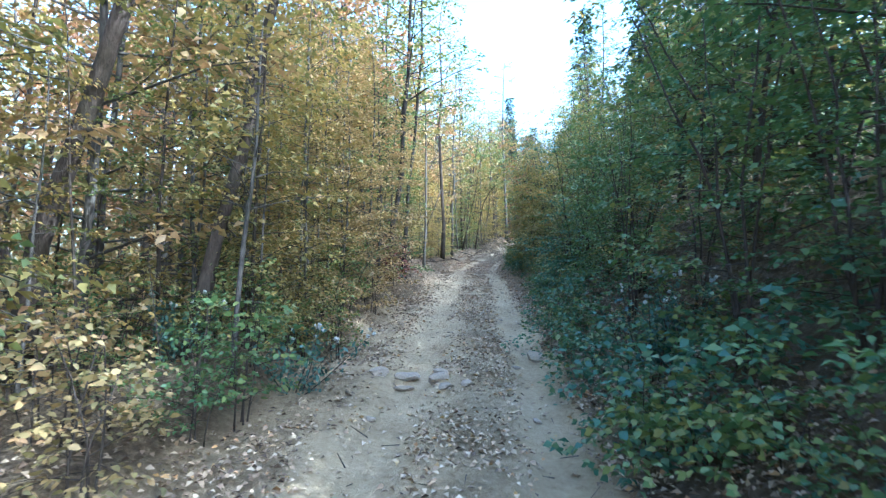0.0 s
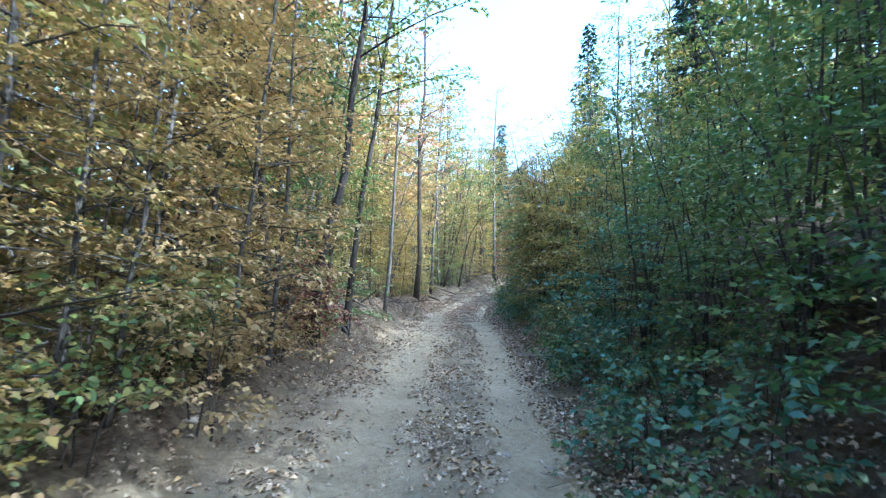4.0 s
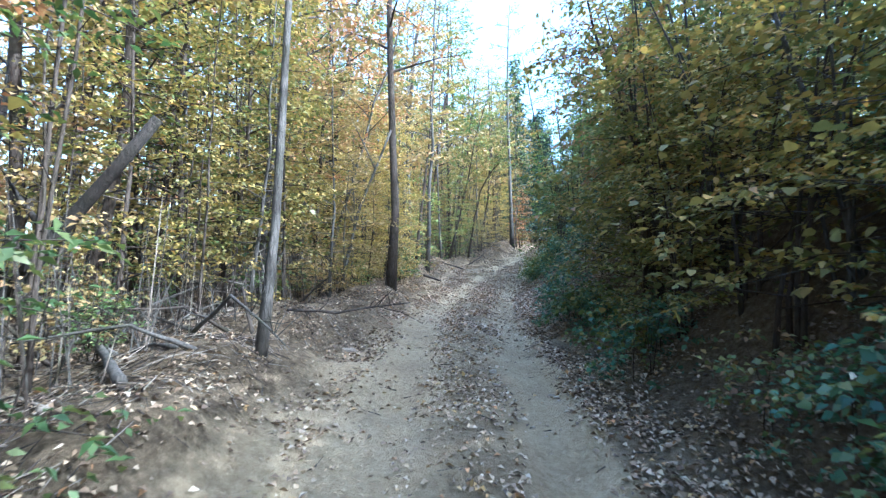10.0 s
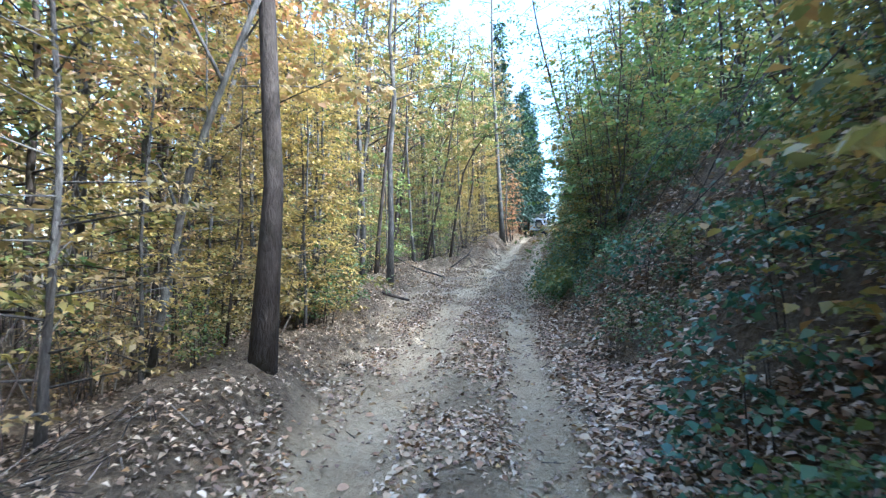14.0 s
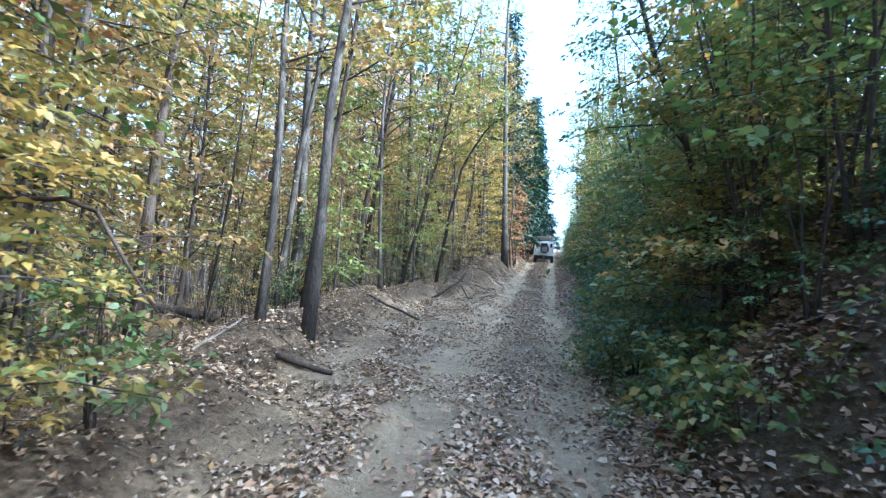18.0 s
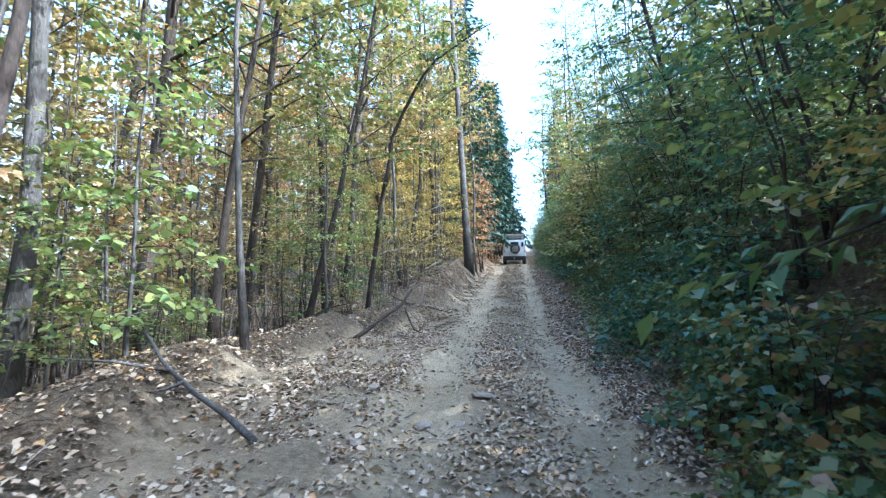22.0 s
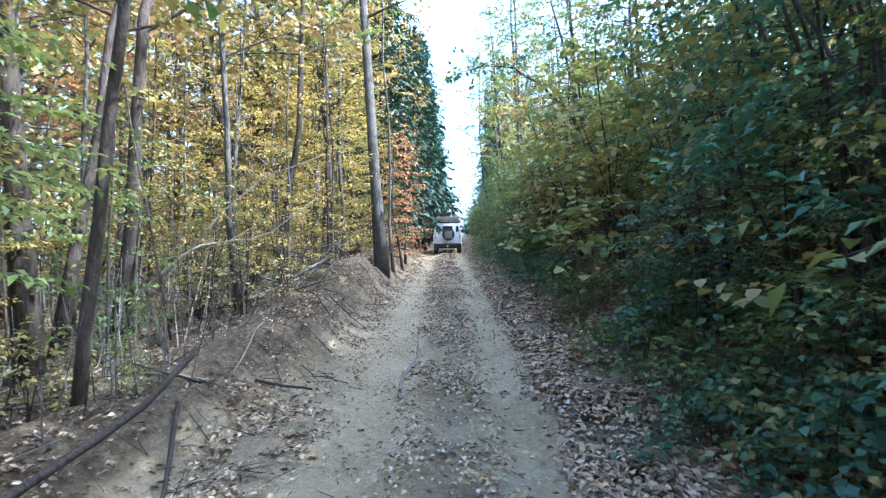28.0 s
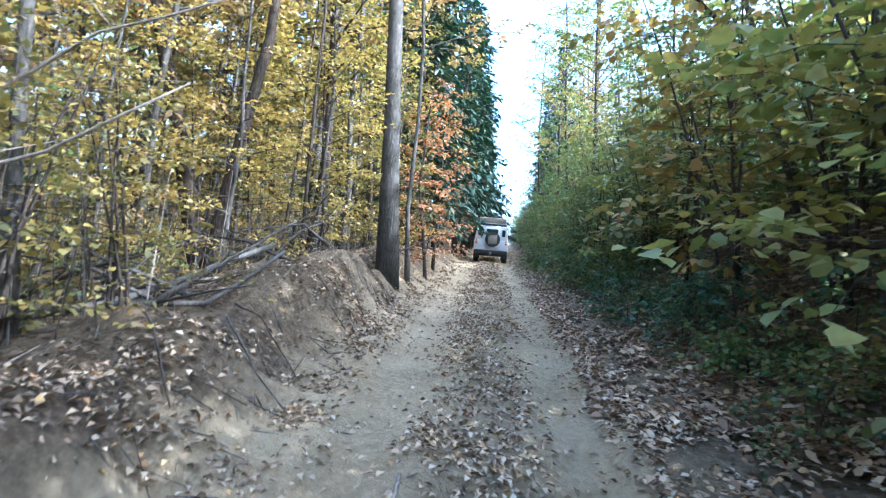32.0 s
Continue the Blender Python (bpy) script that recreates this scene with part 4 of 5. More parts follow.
for y, s, sc in ((50.0, 1.7, 0.85), (51.3, 1.3, 0.95), (52.6, 1.5, 0.95), (54.2, 1.3, 0.9), (55.8, 1.4, 0.9), (58.0, 1.4, 0.85)):
    BROAD_HAZEL.put(rng, lateral(y, float(along(y, RIGHT_EDGE)) + s), y, sc)
for x, y, sc, k in ((-0.4, 51.5, 0.58, 0), (0.2, 51.9, 0.5, 0), (-1.2, 52.2, 0.6, 0)):
    HAZEL.put(rng, x, y, sc, which=k)
# leafy trees hanging over the track: y, distance from the edge, scale, which, tilt
for y, s, sc, k, tilt in ((19.6, 1.6, 0.6, 0, -0.26), (23.0, 1.6, 0.64, 3, -0.28), (25.2, 2.0, 0.62, 0, -0.26), (36.0, 1.7, 1.0, 2, -0.26), (43.2, 1.9, 1.05, 2, -0.2), (54.0, 2.0, 1.0, 0, -0.22)):
    UNDER.put(rng, lateral(y, float(along(y, RIGHT_EDGE)) + s), y, sc, which=k, tip=(0.0, tilt), turn=0.0)
# rusty thicket before the open bank
for y, s, sc, k in ((20.6, 1.3, 0.8, 0), (21.5, 1.6, 0.95, 1), (22.4, 1.2, 0.85, 0), (23.3, 1.5, 1.0, 1), (24.3, 1.7, 0.9, 0), (23.8, 2.8, 1.1, 0), (25.4, 2.9, 0.9, 1), (34.2, 1.3, 0.85, 0), (35.4, 1.5, 0.9, 1), (36.6, 1.9, 0.95, 0)):
    AUTUMN_SHRUB.put(rng, lateral(y, float(along(y, RIGHT_EDGE)) + s), y, sc, which=k)
# dark thicket close to the upper track
for y, s, sc, k in ((45.2, 1.7, 0.95, 0), (46.3, 2.0, 1.0, 2), (47.6, 2.2, 1.0, 0)):
    SHRUB.put(rng, lateral(y, float(along(y, RIGHT_EDGE)) + s), y, sc, which=k)
# sunlit trees behind the bank
for x, y, sc, k in ((7.2, 40.5, 0.8, 0), (8.4, 42.6, 0.85, 1), (7.6, 44.2, 0.75, 0), (9.0, 46.4, 0.85, 1), (8.2, 48.0, 0.8, 4), (9.8, 51.5, 0.9, 0)):
    TALL.put(rng, x, y, sc, which=k)
# leafy trees leaning out from the bank: y, distance from the edge, scale, which
for y, s, sc, k in ((3.5, 2.2, 0.85, 2), (6.8, 2.4, 0.9, 2), (10.6, 2.8, 0.8, 2), (15.4, 2.0, 0.62, 0), (17.2, 2.4, 0.62, 2), (21.6, 2.2, 0.62, 0),
                    (34.6, 2.2, 0.85, 2), (37.0, 2.5, 0.95, 0), (39.8, 2.4, 0.9, 2), (45.0, 2.3, 0.9, 2), (47.6, 2.4, 1.0, 2), (50.4, 2.4, 1.0, 2),
                    (53.2, 2.5, 1.05, 0), (56.4, 2.5, 1.0, 2), (60.0, 2.6, 1.0, 2), (64.5, 2.7, 1.0, 0)):
    UNDER.put(rng, lateral(y, float(along(y, RIGHT_EDGE)) + s), y, sc, which=k, tip=(0.0, -0.10))


# green fringe along the first stretch of the lower verge
for y in np.arange(3.0, 11.0, 0.55):
    BUSH.put(rng, lateral(y, -rng.uniform(2.0, 3.0)), y, rng.uniform(0.5, 0.95), which=int(rng.choice([0, 2, 1])))
# thin trees whose tops arch over the track
def arching_tree(points, r, mat, leaves, leaf, words, seed):
    """A bent stem along points of x, y, z from the ground on the bank; twigs and leaves on its outer part."""
    g = np.random.default_rng(seed)
    pts = np.array([(points[0][0], points[0][1], gz(*points[0][:2]) - 0.2)] + list(points[1:]))
    t, u = np.linspace(0, 1, len(pts)), np.linspace(0, 1, 14)
    line = np.stack([np.interp(u, t, pts[:, k]) for k in range(3)], 1)
    for _ in range(3):
        line[1:-1] = 0.25 * line[:-2] + 0.5 * line[1:-1] + 0.25 * line[2:]
    line[1:-1] += g.normal(0, 0.04, (12, 3))
    ob = tagged(new("arching_tree"), words, "tree", "trees arching over the track")
    part("trunk", mesh_of("trunk", *tube(line, r * (1 - 0.85 * u), 7), BARK, True), ob)
    twigs, base, ways = [], [], []
    for k in range(26):
        f = g.uniform(0.55, 1.0)
        q = np.array([np.interp(f, u, line[:, c]) for c in range(3)])
        d = unit(g.normal(0, 1, 3) * np.array([0.7, 1.0, 0.5]) + np.array([-0.5, 0, 0.1]))
        ln = g.uniform(0.3, 0.9)
        twigs.append(tube([q, q + d * ln * 0.5 + np.array([0, 0, 0.04]), q + d * ln], [0.008, 0.005, 0.002], 3, False))
        w = g.uniform(0.2, 1.05, (leaves, 1))
        base.append(q + d * ln * w + g.normal(0, 0.05, (leaves, 3)))
        ways.append(d + g.normal(0, 0.7, (leaves, 3)) + np.array([0, 0, -0.5]))
    tagged(part("branchwork", mesh_of("branchwork", *joined(twigs), BARK, True), ob), kind="stuff")
    part("crown", quads_mesh("crown", leaf_quads(g, np.concatenate(base), np.concatenate(ways), leaf, 0.6, 0.14, 0.6, 6), mat, 6), ob)


arching_tree([(5.6, 29.2), (4.3, 28.9, 8.6), (2.6, 28.5, 9.9), (0.7, 28.2, 9.2)], 0.05, LEAF_DARK, 9, 0.11, "thin bent tree with dark leaves arching over the track", 401)
arching_tree([(5.2, 24.0), (4.0, 24.3, 7.4), (2.4, 24.6, 8.5), (1.0, 25.0, 8.3)], 0.045, LEAF_AUTUMN, 10, 0.11, "thin bent tree with rusty leaves arching over the track", 402)
arching_tree([(8.2, 54.6), (7.0, 54.4, 11.8), (5.4, 54.3, 13.2), (3.9, 54.3, 12.8)], 0.05, LEAF_DARK, 8, 0.13, "thin bent tree with dark green leaves arching over the track", 403)
arching_tree([(-1.2, 48.2), (-0.6, 47.4, 10.5), (0.5, 46.4, 12.2), (1.9, 45.6, 12.6)], 0.07, LEAF_GREEN, 8, 0.12, "slim leaning tree with green leaves reaching over the track", 404)
# weeds with pale fluffy seed heads
FLUFF = leaf_material("pale_seed_fluff", [(0.0, (0.26, 0.28, 0.27)), (1.0, (0.46, 0.47, 0.45))], 0.3, 0.8)
LEAF_BLUE = leaf_material("blue_green_leaves", [(0.0, (0.04, 0.085, 0.062)), (0.6, (0.07, 0.13, 0.095)), (1.0, (0.12, 0.17, 0.13))], 0.3, 0.5)
g = np.random.default_rng(33)
HEADS = []
for k in range(3):
    bm = bmesh.new()
    bmesh.ops.create_icosphere(bm, subdivisions=2, radius=0.017)
    for v in bm.verts:
        v.co *= g.uniform(0.55, 1.35)
    me = bpy.data.meshes.new("seed_head")
    bm.to_mesh(me)
    bm.free()
    me.materials.append(FLUFF)
    HEADS.append(me)


def seed_weed(x, y, height, heads, spread):
    """A tall weed: thin stems, blue-green leaves, fluffy heads at the tips."""
    ob = tagged(new("weed"), "tall weed with blue-green leaves and pale fluffy seed heads", "weed", "weeds beside the track")
    base, ways = [], []
    for k in range(heads):
        tip = np.array([g.normal(0, spread), g.normal(0, spread), height * g.uniform(0.7, 1.05)])
        foot = np.array([g.normal(0, 0.06), g.normal(0, 0.06), -0.1])
        pts = np.stack([foot, 0.5 * (foot + tip) + g.normal(0, 0.04, 3), tip])
        part("stem", mesh_of("stem", *tube(pts, [0.008, 0.006, 0.003], 4), BARK, True), ob)
        u = g.uniform(0.15, 0.95, 60)[:, None]
        base.append(foot + (tip - foot) * u + g.normal(0, 0.06, (60, 3)))
        ways.append(g.normal(0, 1, (60, 3)) + np.array([0, 0, 0.2]))
        for j in range(3):
            head = part("seed_head", HEADS[(k + j) % 3], ob, "pale fluffy seed head")
            head.matrix_basis = Matrix.LocRotScale(Vector(tip + g.normal(0, 0.035, 3)), Euler((g.uniform(0, 6), g.uniform(0, 6), 0)), (g.uniform(0.8, 1.35),) * 3)
    part("leaves", quads_mesh("leaves", leaf_quads(g, np.concatenate(base), np.concatenate(ways), 0.07, 0.5, 0.1, 0.5, 6), LEAF_BLUE, 6), ob)
    ob.location = (x, y, gz(x, y))


for x, y, h, n, sp in ((2.3, 5.5, 1.1, 5, 0.22), (2.65, 5.9, 0.9, 4, 0.2), (-1.6, 5.5, 0.75, 6, 0.24), (-2.95, 5.5, 0.8, 6, 0.18)):
    seed_weed(x, y, h, n, sp)


# ---------------------------------------------------------------- far woods
def far_woods():
    g = np.random.default_rng(9)
    for mat, n, s0, s1, y0, y1, h in ((LEAF_GOLD, 46000, -36, -17, -15, 130, 7.0), (LEAF_YELLOW, 22000, -40, -20, -20, 150, 15.0), (LEAF_GOLD, 34000, -34, -17, -10, 125, 23.0),
                                      (LEAF_YELLOW, 30000, 8.5, 24, -8, 82, 10.0), (LEAF_GREEN, 26000, 8.0, 24, -8, 82, 8.0),
                                      (LEAF_GREEN, 22000, 10, 40, -20, 120, 3.5), (LEAF_GREEN, 16000, -30, 30, 122, 200, 15.0)):
        name = "far_woods"
        y = g.uniform(y0, y1, n)
        s = g.uniform(s0, s1, n)
        x = mid(y) + s
        if s0 == -30:
            keep = np.abs(s) > np.interp(y, [120, 150, 175], [3.5, 2.0, 0.0])
            x, y = x[keep], y[keep]
        z = ground_z(x, y) + h * g.uniform(0, 1, len(x)) ** 1.2
        me = quads_mesh(name, leaf_quads(g, np.stack([x, y, z], 1), g.normal(0, 1, (len(x), 3)), 0.28 if 7 < s0 < 9 else 0.42, 0.7, 0.1, 1.0), mat)
        tagged(new(name, me), "far autumn woods beyond the trees", "woods", kind="stuff")


far_woods()


# ---------------------------------------------------------------- fallen leaves, stones, sticks
def litter():
    g = np.random.default_rng(3)
    for mat, words, n, y0, y1, s0, s1, size, corners in (
            (LITTER, "pale curled fallen leaves scattered over the track", 190000, -1.0, 62, -2.3, 2.3, 0.062, 4), (LITTER_BROWN, "brown fallen leaves over the track", 70000, -1.0, 62, -2.3, 2.3, 0.058, 4),
            (LITTER_BROWN, "brown fallen leaves on the forest floor", 150000, -1.0, 62, -5.4, -1.3, 0.062, 4),
            (LITTER_BROWN, "brown fallen leaves on the bank", 70000, -1.0, 62, 0.95, 3.4, 0.065, 4), (LITTER, "pale fallen leaves on the upper track", 36000, 62, 90, -4.5, 4.0, 0.10, 4),
            (LITTER, "pale fallen leaves on the clearing beside the track", 16000, 34.0, 47, -5.2, -1.2, 0.08, 6),
            (LITTER_ORANGE, "orange fallen leaves in the middle of the track", 15000, 24.0, 36, -1.7, 1.9, 0.085, 6), (LITTER_ORANGE, "orange fallen leaves beside the upper track", 16000, 44.0, 62, 0.9, 2.6, 0.085, 6),
            (LITTER_BROWN, "brown fallen leaves deep in the wood", 26000, -1, 75, -11, -5.4, 0.10, 4), (LITTER_ORANGE, "rusty fallen leaves under bare branches", 30000, 24.5, 34.5, 1.2, 5.2, 0.09, 6), (LITTER_ORANGE, "rusty fallen leaves on the upper bank", 22000, 48, 58, 1.6, 4.4, 0.09, 6)):
        y, s = g.uniform(y0, y1, n), g.uniform(s0, s1, n)
        rut = np.exp(-(((s - 0.72) / 0.30) ** 4)) + np.exp(-(((s + 0.82) / 0.32) ** 4))
        patch = np.sin(1.3 * y + 2 * s) * np.sin(0.7 * y - 3 * s) + 0.5 * np.sin(3.1 * y + 1.7 * s) + 0.5 * np.sin(5.3 * y + 4.1 * s) * np.sin(2.9 * s - 1.9 * y)
        leafy = np.interp(y, [0, 20, 27, 33, 37, 42, 48], [0.93, 0.93, 0.92, 0.8, 0.5, 0.65, 0.9])
        dens = np.where(s > 0.95, 1.0, np.where(s > -1.0, 0.72, 0.5)) * (1 - leafy * np.clip(rut, 0, 1))
        dens = dens * np.clip(0.6 + 0.5 * patch, 0.12, 1.0) * np.interp(y, [0, 10, 20, 24, 34, 82], [0.7, 0.7, 0.75, 0.9, 1.0, 1.0])
        if mat is LITTER and y1 == 62:
            dens = dens * np.where((s < -1.4) & (y < 31), 0.35, 1.0)
        k = g.uniform(0, 1, n) < dens
        y, s = y[k], s[k]
        x = mid(y) + s
        z = ground_z(x, y) + g.uniform(0.008, 0.03, len(x))
        way = g.normal(0, 1, (len(x), 3)) * np.array([1, 1, 0.2])
        me = quads_mesh("fallen_leaves", leaf_quads(g, np.stack([x, y, z], 1), way, size, 0.6, 0.2, 0.34, corners), mat, corners)
        tagged(new("fallen_leaves", me), words, "leaf litter", kind="stuff")


litter()


def fine_twigs(name, words, mat, g, base, tip, r):
    """Thin three-sided twigs from base to tip, both (n, 3)."""
    way = unit(tip - base)
    u = unit(np.cross(way, np.array([0.3, 0.2, 1.0])))
    v = np.cross(way, u)
    rim = [(math.cos(a), math.sin(a)) for a in (0, 2.09, 4.19)]
    low = [base + r[:, None] * (c * u + d * v) for c, d in rim]
    top = [tip + 0.4 * r[:, None] * (c * u + d * v) for c, d in rim]
    quads = [np.stack([low[k], low[(k + 1) % 3], top[(k + 1) % 3], top[k]], 1) for k in range(3)]
    tagged(new(name, quads_mesh(name, np.concatenate(quads, 1).reshape(-1, 3), mat)), words, "twigs", kind="stuff")


def twig_litter():
    g = np.random.default_rng(17)
    for mat, n, y0, y1, s0, s1 in ((BARK, 2600, 17.5, 26, -6.0, -2.1), (BARK_PALE, 1500, 17.5, 26, -6.0, -2.1), (BARK, 2600, 34, 62, -6.5, -1.5), (BARK_PALE, 1800, 34, 62, -6.5, -1.5), (BARK_GREY, 400, 47, 60, -3.2, -1.2), (BARK_GREY, 900, 0, 62, -2.4, 2.2)):
        y, s = g.uniform(y0, y1, n), g.uniform(s0, s1, n)
        if s1 < 0:
            s = np.where((y > 33) & (y < 47), s - 1.6, s)
        x = mid(y) + s
        base = np.stack([x, y, ground_z(x, y) + 0.012], 1)
        an, ln = g.uniform(0, 6.28, n), g.uniform(0.08, 0.5, n) ** 1.3 * (0.5 if s1 > 0 else 1.0)
        tx, ty = x + ln * np.cos(an), y + ln * np.sin(an)
        tip = np.stack([tx, ty, ground_z(tx, ty) + np.abs(g.normal(0.015, 0.04 if s1 < 0 else 0.01, n))], 1)
        fine_twigs("twig_litter", "dry twigs strewn over the ground", mat, g, base, tip, g.uniform(0.003, 0.008, n))
    for mat, n, y0, y1, s0, s1 in ((BARK, 1400, 0, 62, -9.0, -2.7), (BARK_GREY, 900, 16, 62, -9.0, -2.9), (BARK_PALE, 450, 17, 62, -8.0, -3.0)):
        y, s = g.uniform(y0, y1, n), g.uniform(s0, s1, n)
        s = np.where((y > 33) & (y < 47), s - 1.8, s)
        x = mid(y) + s
        base = np.stack([x, y, ground_z(x, y) - 0.03], 1)
        tip = base + np.stack([g.normal(0, 0.18, n), g.normal(0, 0.18, n), g.uniform(0.4, 1.7, n)], 1)
        fine_twigs("dry_stems", "thin dry stems standing under the trees", mat, g, base, tip, g.uniform(0.005, 0.012, n))


twig_litter()


def stone_mesh(seed, flat):
    g = np.random.default_rng(seed)
    bm = bmesh.new()
    bmesh.ops.create_icosphere(bm, subdivisions=2, radius=1.0)
    cut = [(Vector(unit(g.normal(0, 1, 3))), g.uniform(0.45, 0.8)) for _ in range(11)]
    for v in bm.verts:
        for nrm, d in cut:
            over = v.co.dot(nrm) - d
            if over > 0:
                v.co -= nrm * over
        v.co += Vector(g.normal(0, 0.02, 3))
        v.co.z *= flat
    me = bpy.data.meshes.new("stone")
    bm.to_mesh(me)
    bm.free()
    me.materials.append(ROCK)
    return me


STONES = [stone_mesh(s, f) for s, f in ((1, 0.45), (2, 0.6), (3, 0.35), (4, 0.7))]
g = np.random.default_rng(8)
SPOTS = [(-0.85, 6.51, 0.17), (-0.55, 6.65, 0.2), (-0.5, 6.26, 0.14), (-0.05, 6.41, 0.16), (-0.1, 6.75, 0.13), (0.05, 6.07, 0.13), (0.3, 6.21, 0.12), (1.25, 7.84, 0.22), (1.7, 6.6, 0.12),
         (1.85, 6.89, 0.13), (1.5, 6.21, 0.12), (2, 6.41, 0.1), (-1.4, 6.79, 0.1), (-1.82, 22.38, 0.17), (-3.65, 33.8, 0.24), (-3.3, 33.6, 0.13), (-2, 36.85, 0.1), (-2, 10.22, 0.1), (0.4, 40.06, 0.12), (1, 40.56, 0.14), (-0.2, 41.05, 0.1)]
for x, y, r in SPOTS + [(lateral(yy, g.uniform(-2.0, 1.5)), yy, g.uniform(0.03, 0.075)) for yy in g.uniform(2, 50, 90)]:
    ob = tagged(new("stone", STONES[g.integers(4)]), "grey angular stone lying in the track" if r > 0.08 else "small grey stone on the track", "stone", "stones on the track")
    ob.matrix_basis = Matrix.LocRotScale((x, y, gz(x, y) + r * 0.12), Euler((g.normal(0, 0.15), g.normal(0, 0.15), g.uniform(0, 6))), (r * g.uniform(0.8, 1.3), r, r))


# ---------------------------------------------------------------- dead wood
def stick(name, points, r0, r1, mat, label, group="", branches=0, seed=0, sides=7):
    """A piece of dead wood along points of x, y and height over the ground."""
    g = np.random.default_rng(seed)
    pts = np.array([(x, y, gz(x, y) + h) for x, y, h in points])
    t = np.linspace(0, 1, len(pts))
    u = np.linspace(0, 1, max(7, 2 * len(pts)))
    line = np.stack([np.interp(u, t, pts[:, k]) for k in range(3)], 1)
    ln = np.linalg.norm(line[-1] - line[0])
    line += np.cumsum(g.normal(0, 0.008 * ln, line.shape), 0) * np.sin(math.pi * u)[:, None]
    rad = (r0 + (r1 - r0) * u) * g.uniform(0.88, 1.12, len(u))
    ob = tagged(new(name), label, "dead wood", group)
    part("stem", mesh_of("stem", *tube(line, rad, sides), mat, True), ob)
    for k in range(branches):
        f = g.uniform(0.2, 0.95)
        q = np.array([np.interp(f, u, line[:, c]) for c in range(3)])
        d = unit(unit(line[-1] - line[0]) * 0.6 + g.normal(0, 0.7, 3) + np.array([0, 0, 0.25]))
        if name == "fallen_stick":
            d = unit(d * np.array([1, 1, 0.25]))
        l2 = ln * g.uniform(0.15, 0.4)
        part("side_branch", mesh_of("side_branch", *tube([q, q + d * l2 * 0.5 + g.normal(0, 0.03, 3), q + d * l2], [r1 * 0.8, r1 * 0.5, r1 * 0.2], 5), mat, True), ob)
    return ob


stick("dead_tree", [(-3.5, 27.45, -0.1), (-2.98, 27.25, 1.9), (-2.25, 27.15, 3.8)], 0.045, 0.03, BARK_GREY, "thin grey dead stem leaning against a trunk", branches=2, seed=33)
stick("dead_tree", [(-6.1, 20.9, 0.0), (-5.3, 20.8, 1.0), (-3.8, 20.8, 2.8)], 0.10, 0.07, BARK_DARK, "dark dead tree leaning among the live trees", branches=2, seed=1)
stick("fallen_log", [(-4.1, 20.5, 0.22), (-3.3, 19.7, 0.10), (-2.65, 19.0, 0.05)], 0.035, 0.05, BARK_GREY, "grey fallen log at the edge of the track", seed=2)
stick("fallen_log", [(0.15, 51.9, 0.10), (0.5, 52.8, 0.12), (0.95, 53.9, 0.14)], 0.03, 0.02, BARK_GREY, "grey log lying on top of the earth bank", branches=1, seed=3)
stick("fallen_stick", [(0.35, 48.7, 0.04), (0.65, 48.8, 0.05), (0.95, 48.9, 0.03)], 0.02, 0.012, BARK, "dark stick lying on the earth bank", branches=1, seed=30)
stick("fallen_branch", [(-3.0, 41.5, 0.30), (-2.2, 40.7, 0.06), (-1.0, 39.6, 0.03)], 0.018, 0.03, BARK_GREY, "grey fallen branch at the edge of the clearing", branches=2, seed=4)
stick("fallen_branch", [(-2.3, 51.4, 0.0), (-1.8, 51.1, 0.8), (-1.0, 51.0, 1.45), (-0.5, 51.0, 1.45), (0.1, 51.0, 1.35), (0.85, 51.2, 1.8)], 0.026, 0.008, BARK_PALE, "pale crooked fallen branch caught among the trees", branches=3, seed=5)
stick("fallen_branch", [(2.42, 50.9, 0.04), (2.30, 49.9, 0.03), (2.02, 49.3, 0.05), (1.95, 48.6, 0.03)], 0.014, 0.02, BARK_PALE, "pale crooked branch lying in the wheel rut", branches=0, seed=7)
stick("fallen_branch", [(-1.5, 52.2, 0.12), (-0.4, 53.0, 0.16), (0.8, 54.0, 0.22)], 0.06, 0.03, BARK_GREY, "grey dead branch with side twigs on the bank", branches=7, seed=8)
stick("bent_branch", [(-1.9, 51.6, 0.5), (-0.96, 51.5, 1.65), (-0.14, 51.5, 2.2), (0.96, 51.5, 2.6)], 0.024, 0.008, BARK_PALE, "pale bent branch leaning over the earth bank", branches=4, seed=9)
for k, (x0, y0, x1, y1, r) in enumerate(((0.6, 51.5, 1.1, 50.9, 0.014), (0.9, 52.3, 1.6, 51.7, 0.012), (0.8, 52.8, 1.5, 52.4, 0.01))):
    stick("hanging_root", [(x0, y0, 0.12), (0.6 * x0 + 0.4 * x1, 0.6 * y0 + 0.4 * y1, 0.16), (x1, y1, 0.03)], r, 0.4 * r, BARK_GREY if k % 2 else BARK, "dark dead root hanging down the earth bank", "roots on the earth bank", branches=1, seed=300 + k, sides=6)
stick("dead_branch", [(-3.7, 32.1, 1.7), (-3.05, 32.0, 1.55), (-2.5, 32.0, 1.5), (-1.95, 32.0, 1.2)], 0.03, 0.008, BARK, "dark dead branch drooping from the trees", branches=5, seed=310)
stick("fallen_log", [(-2.45, 35.5, 0.05), (-1.75, 35.7, 0.05)], 0.045, 0.035, BARK, "short dark log beside the track", seed=10)
stick("fallen_log", [(-7.6, 36.6, 0.9), (-6.0, 37.2, 0.55), (-4.5, 38.0, 0.1)], 0.07, 0.09, BARK, "dark fallen trunk among the trees", branches=2, seed=11)
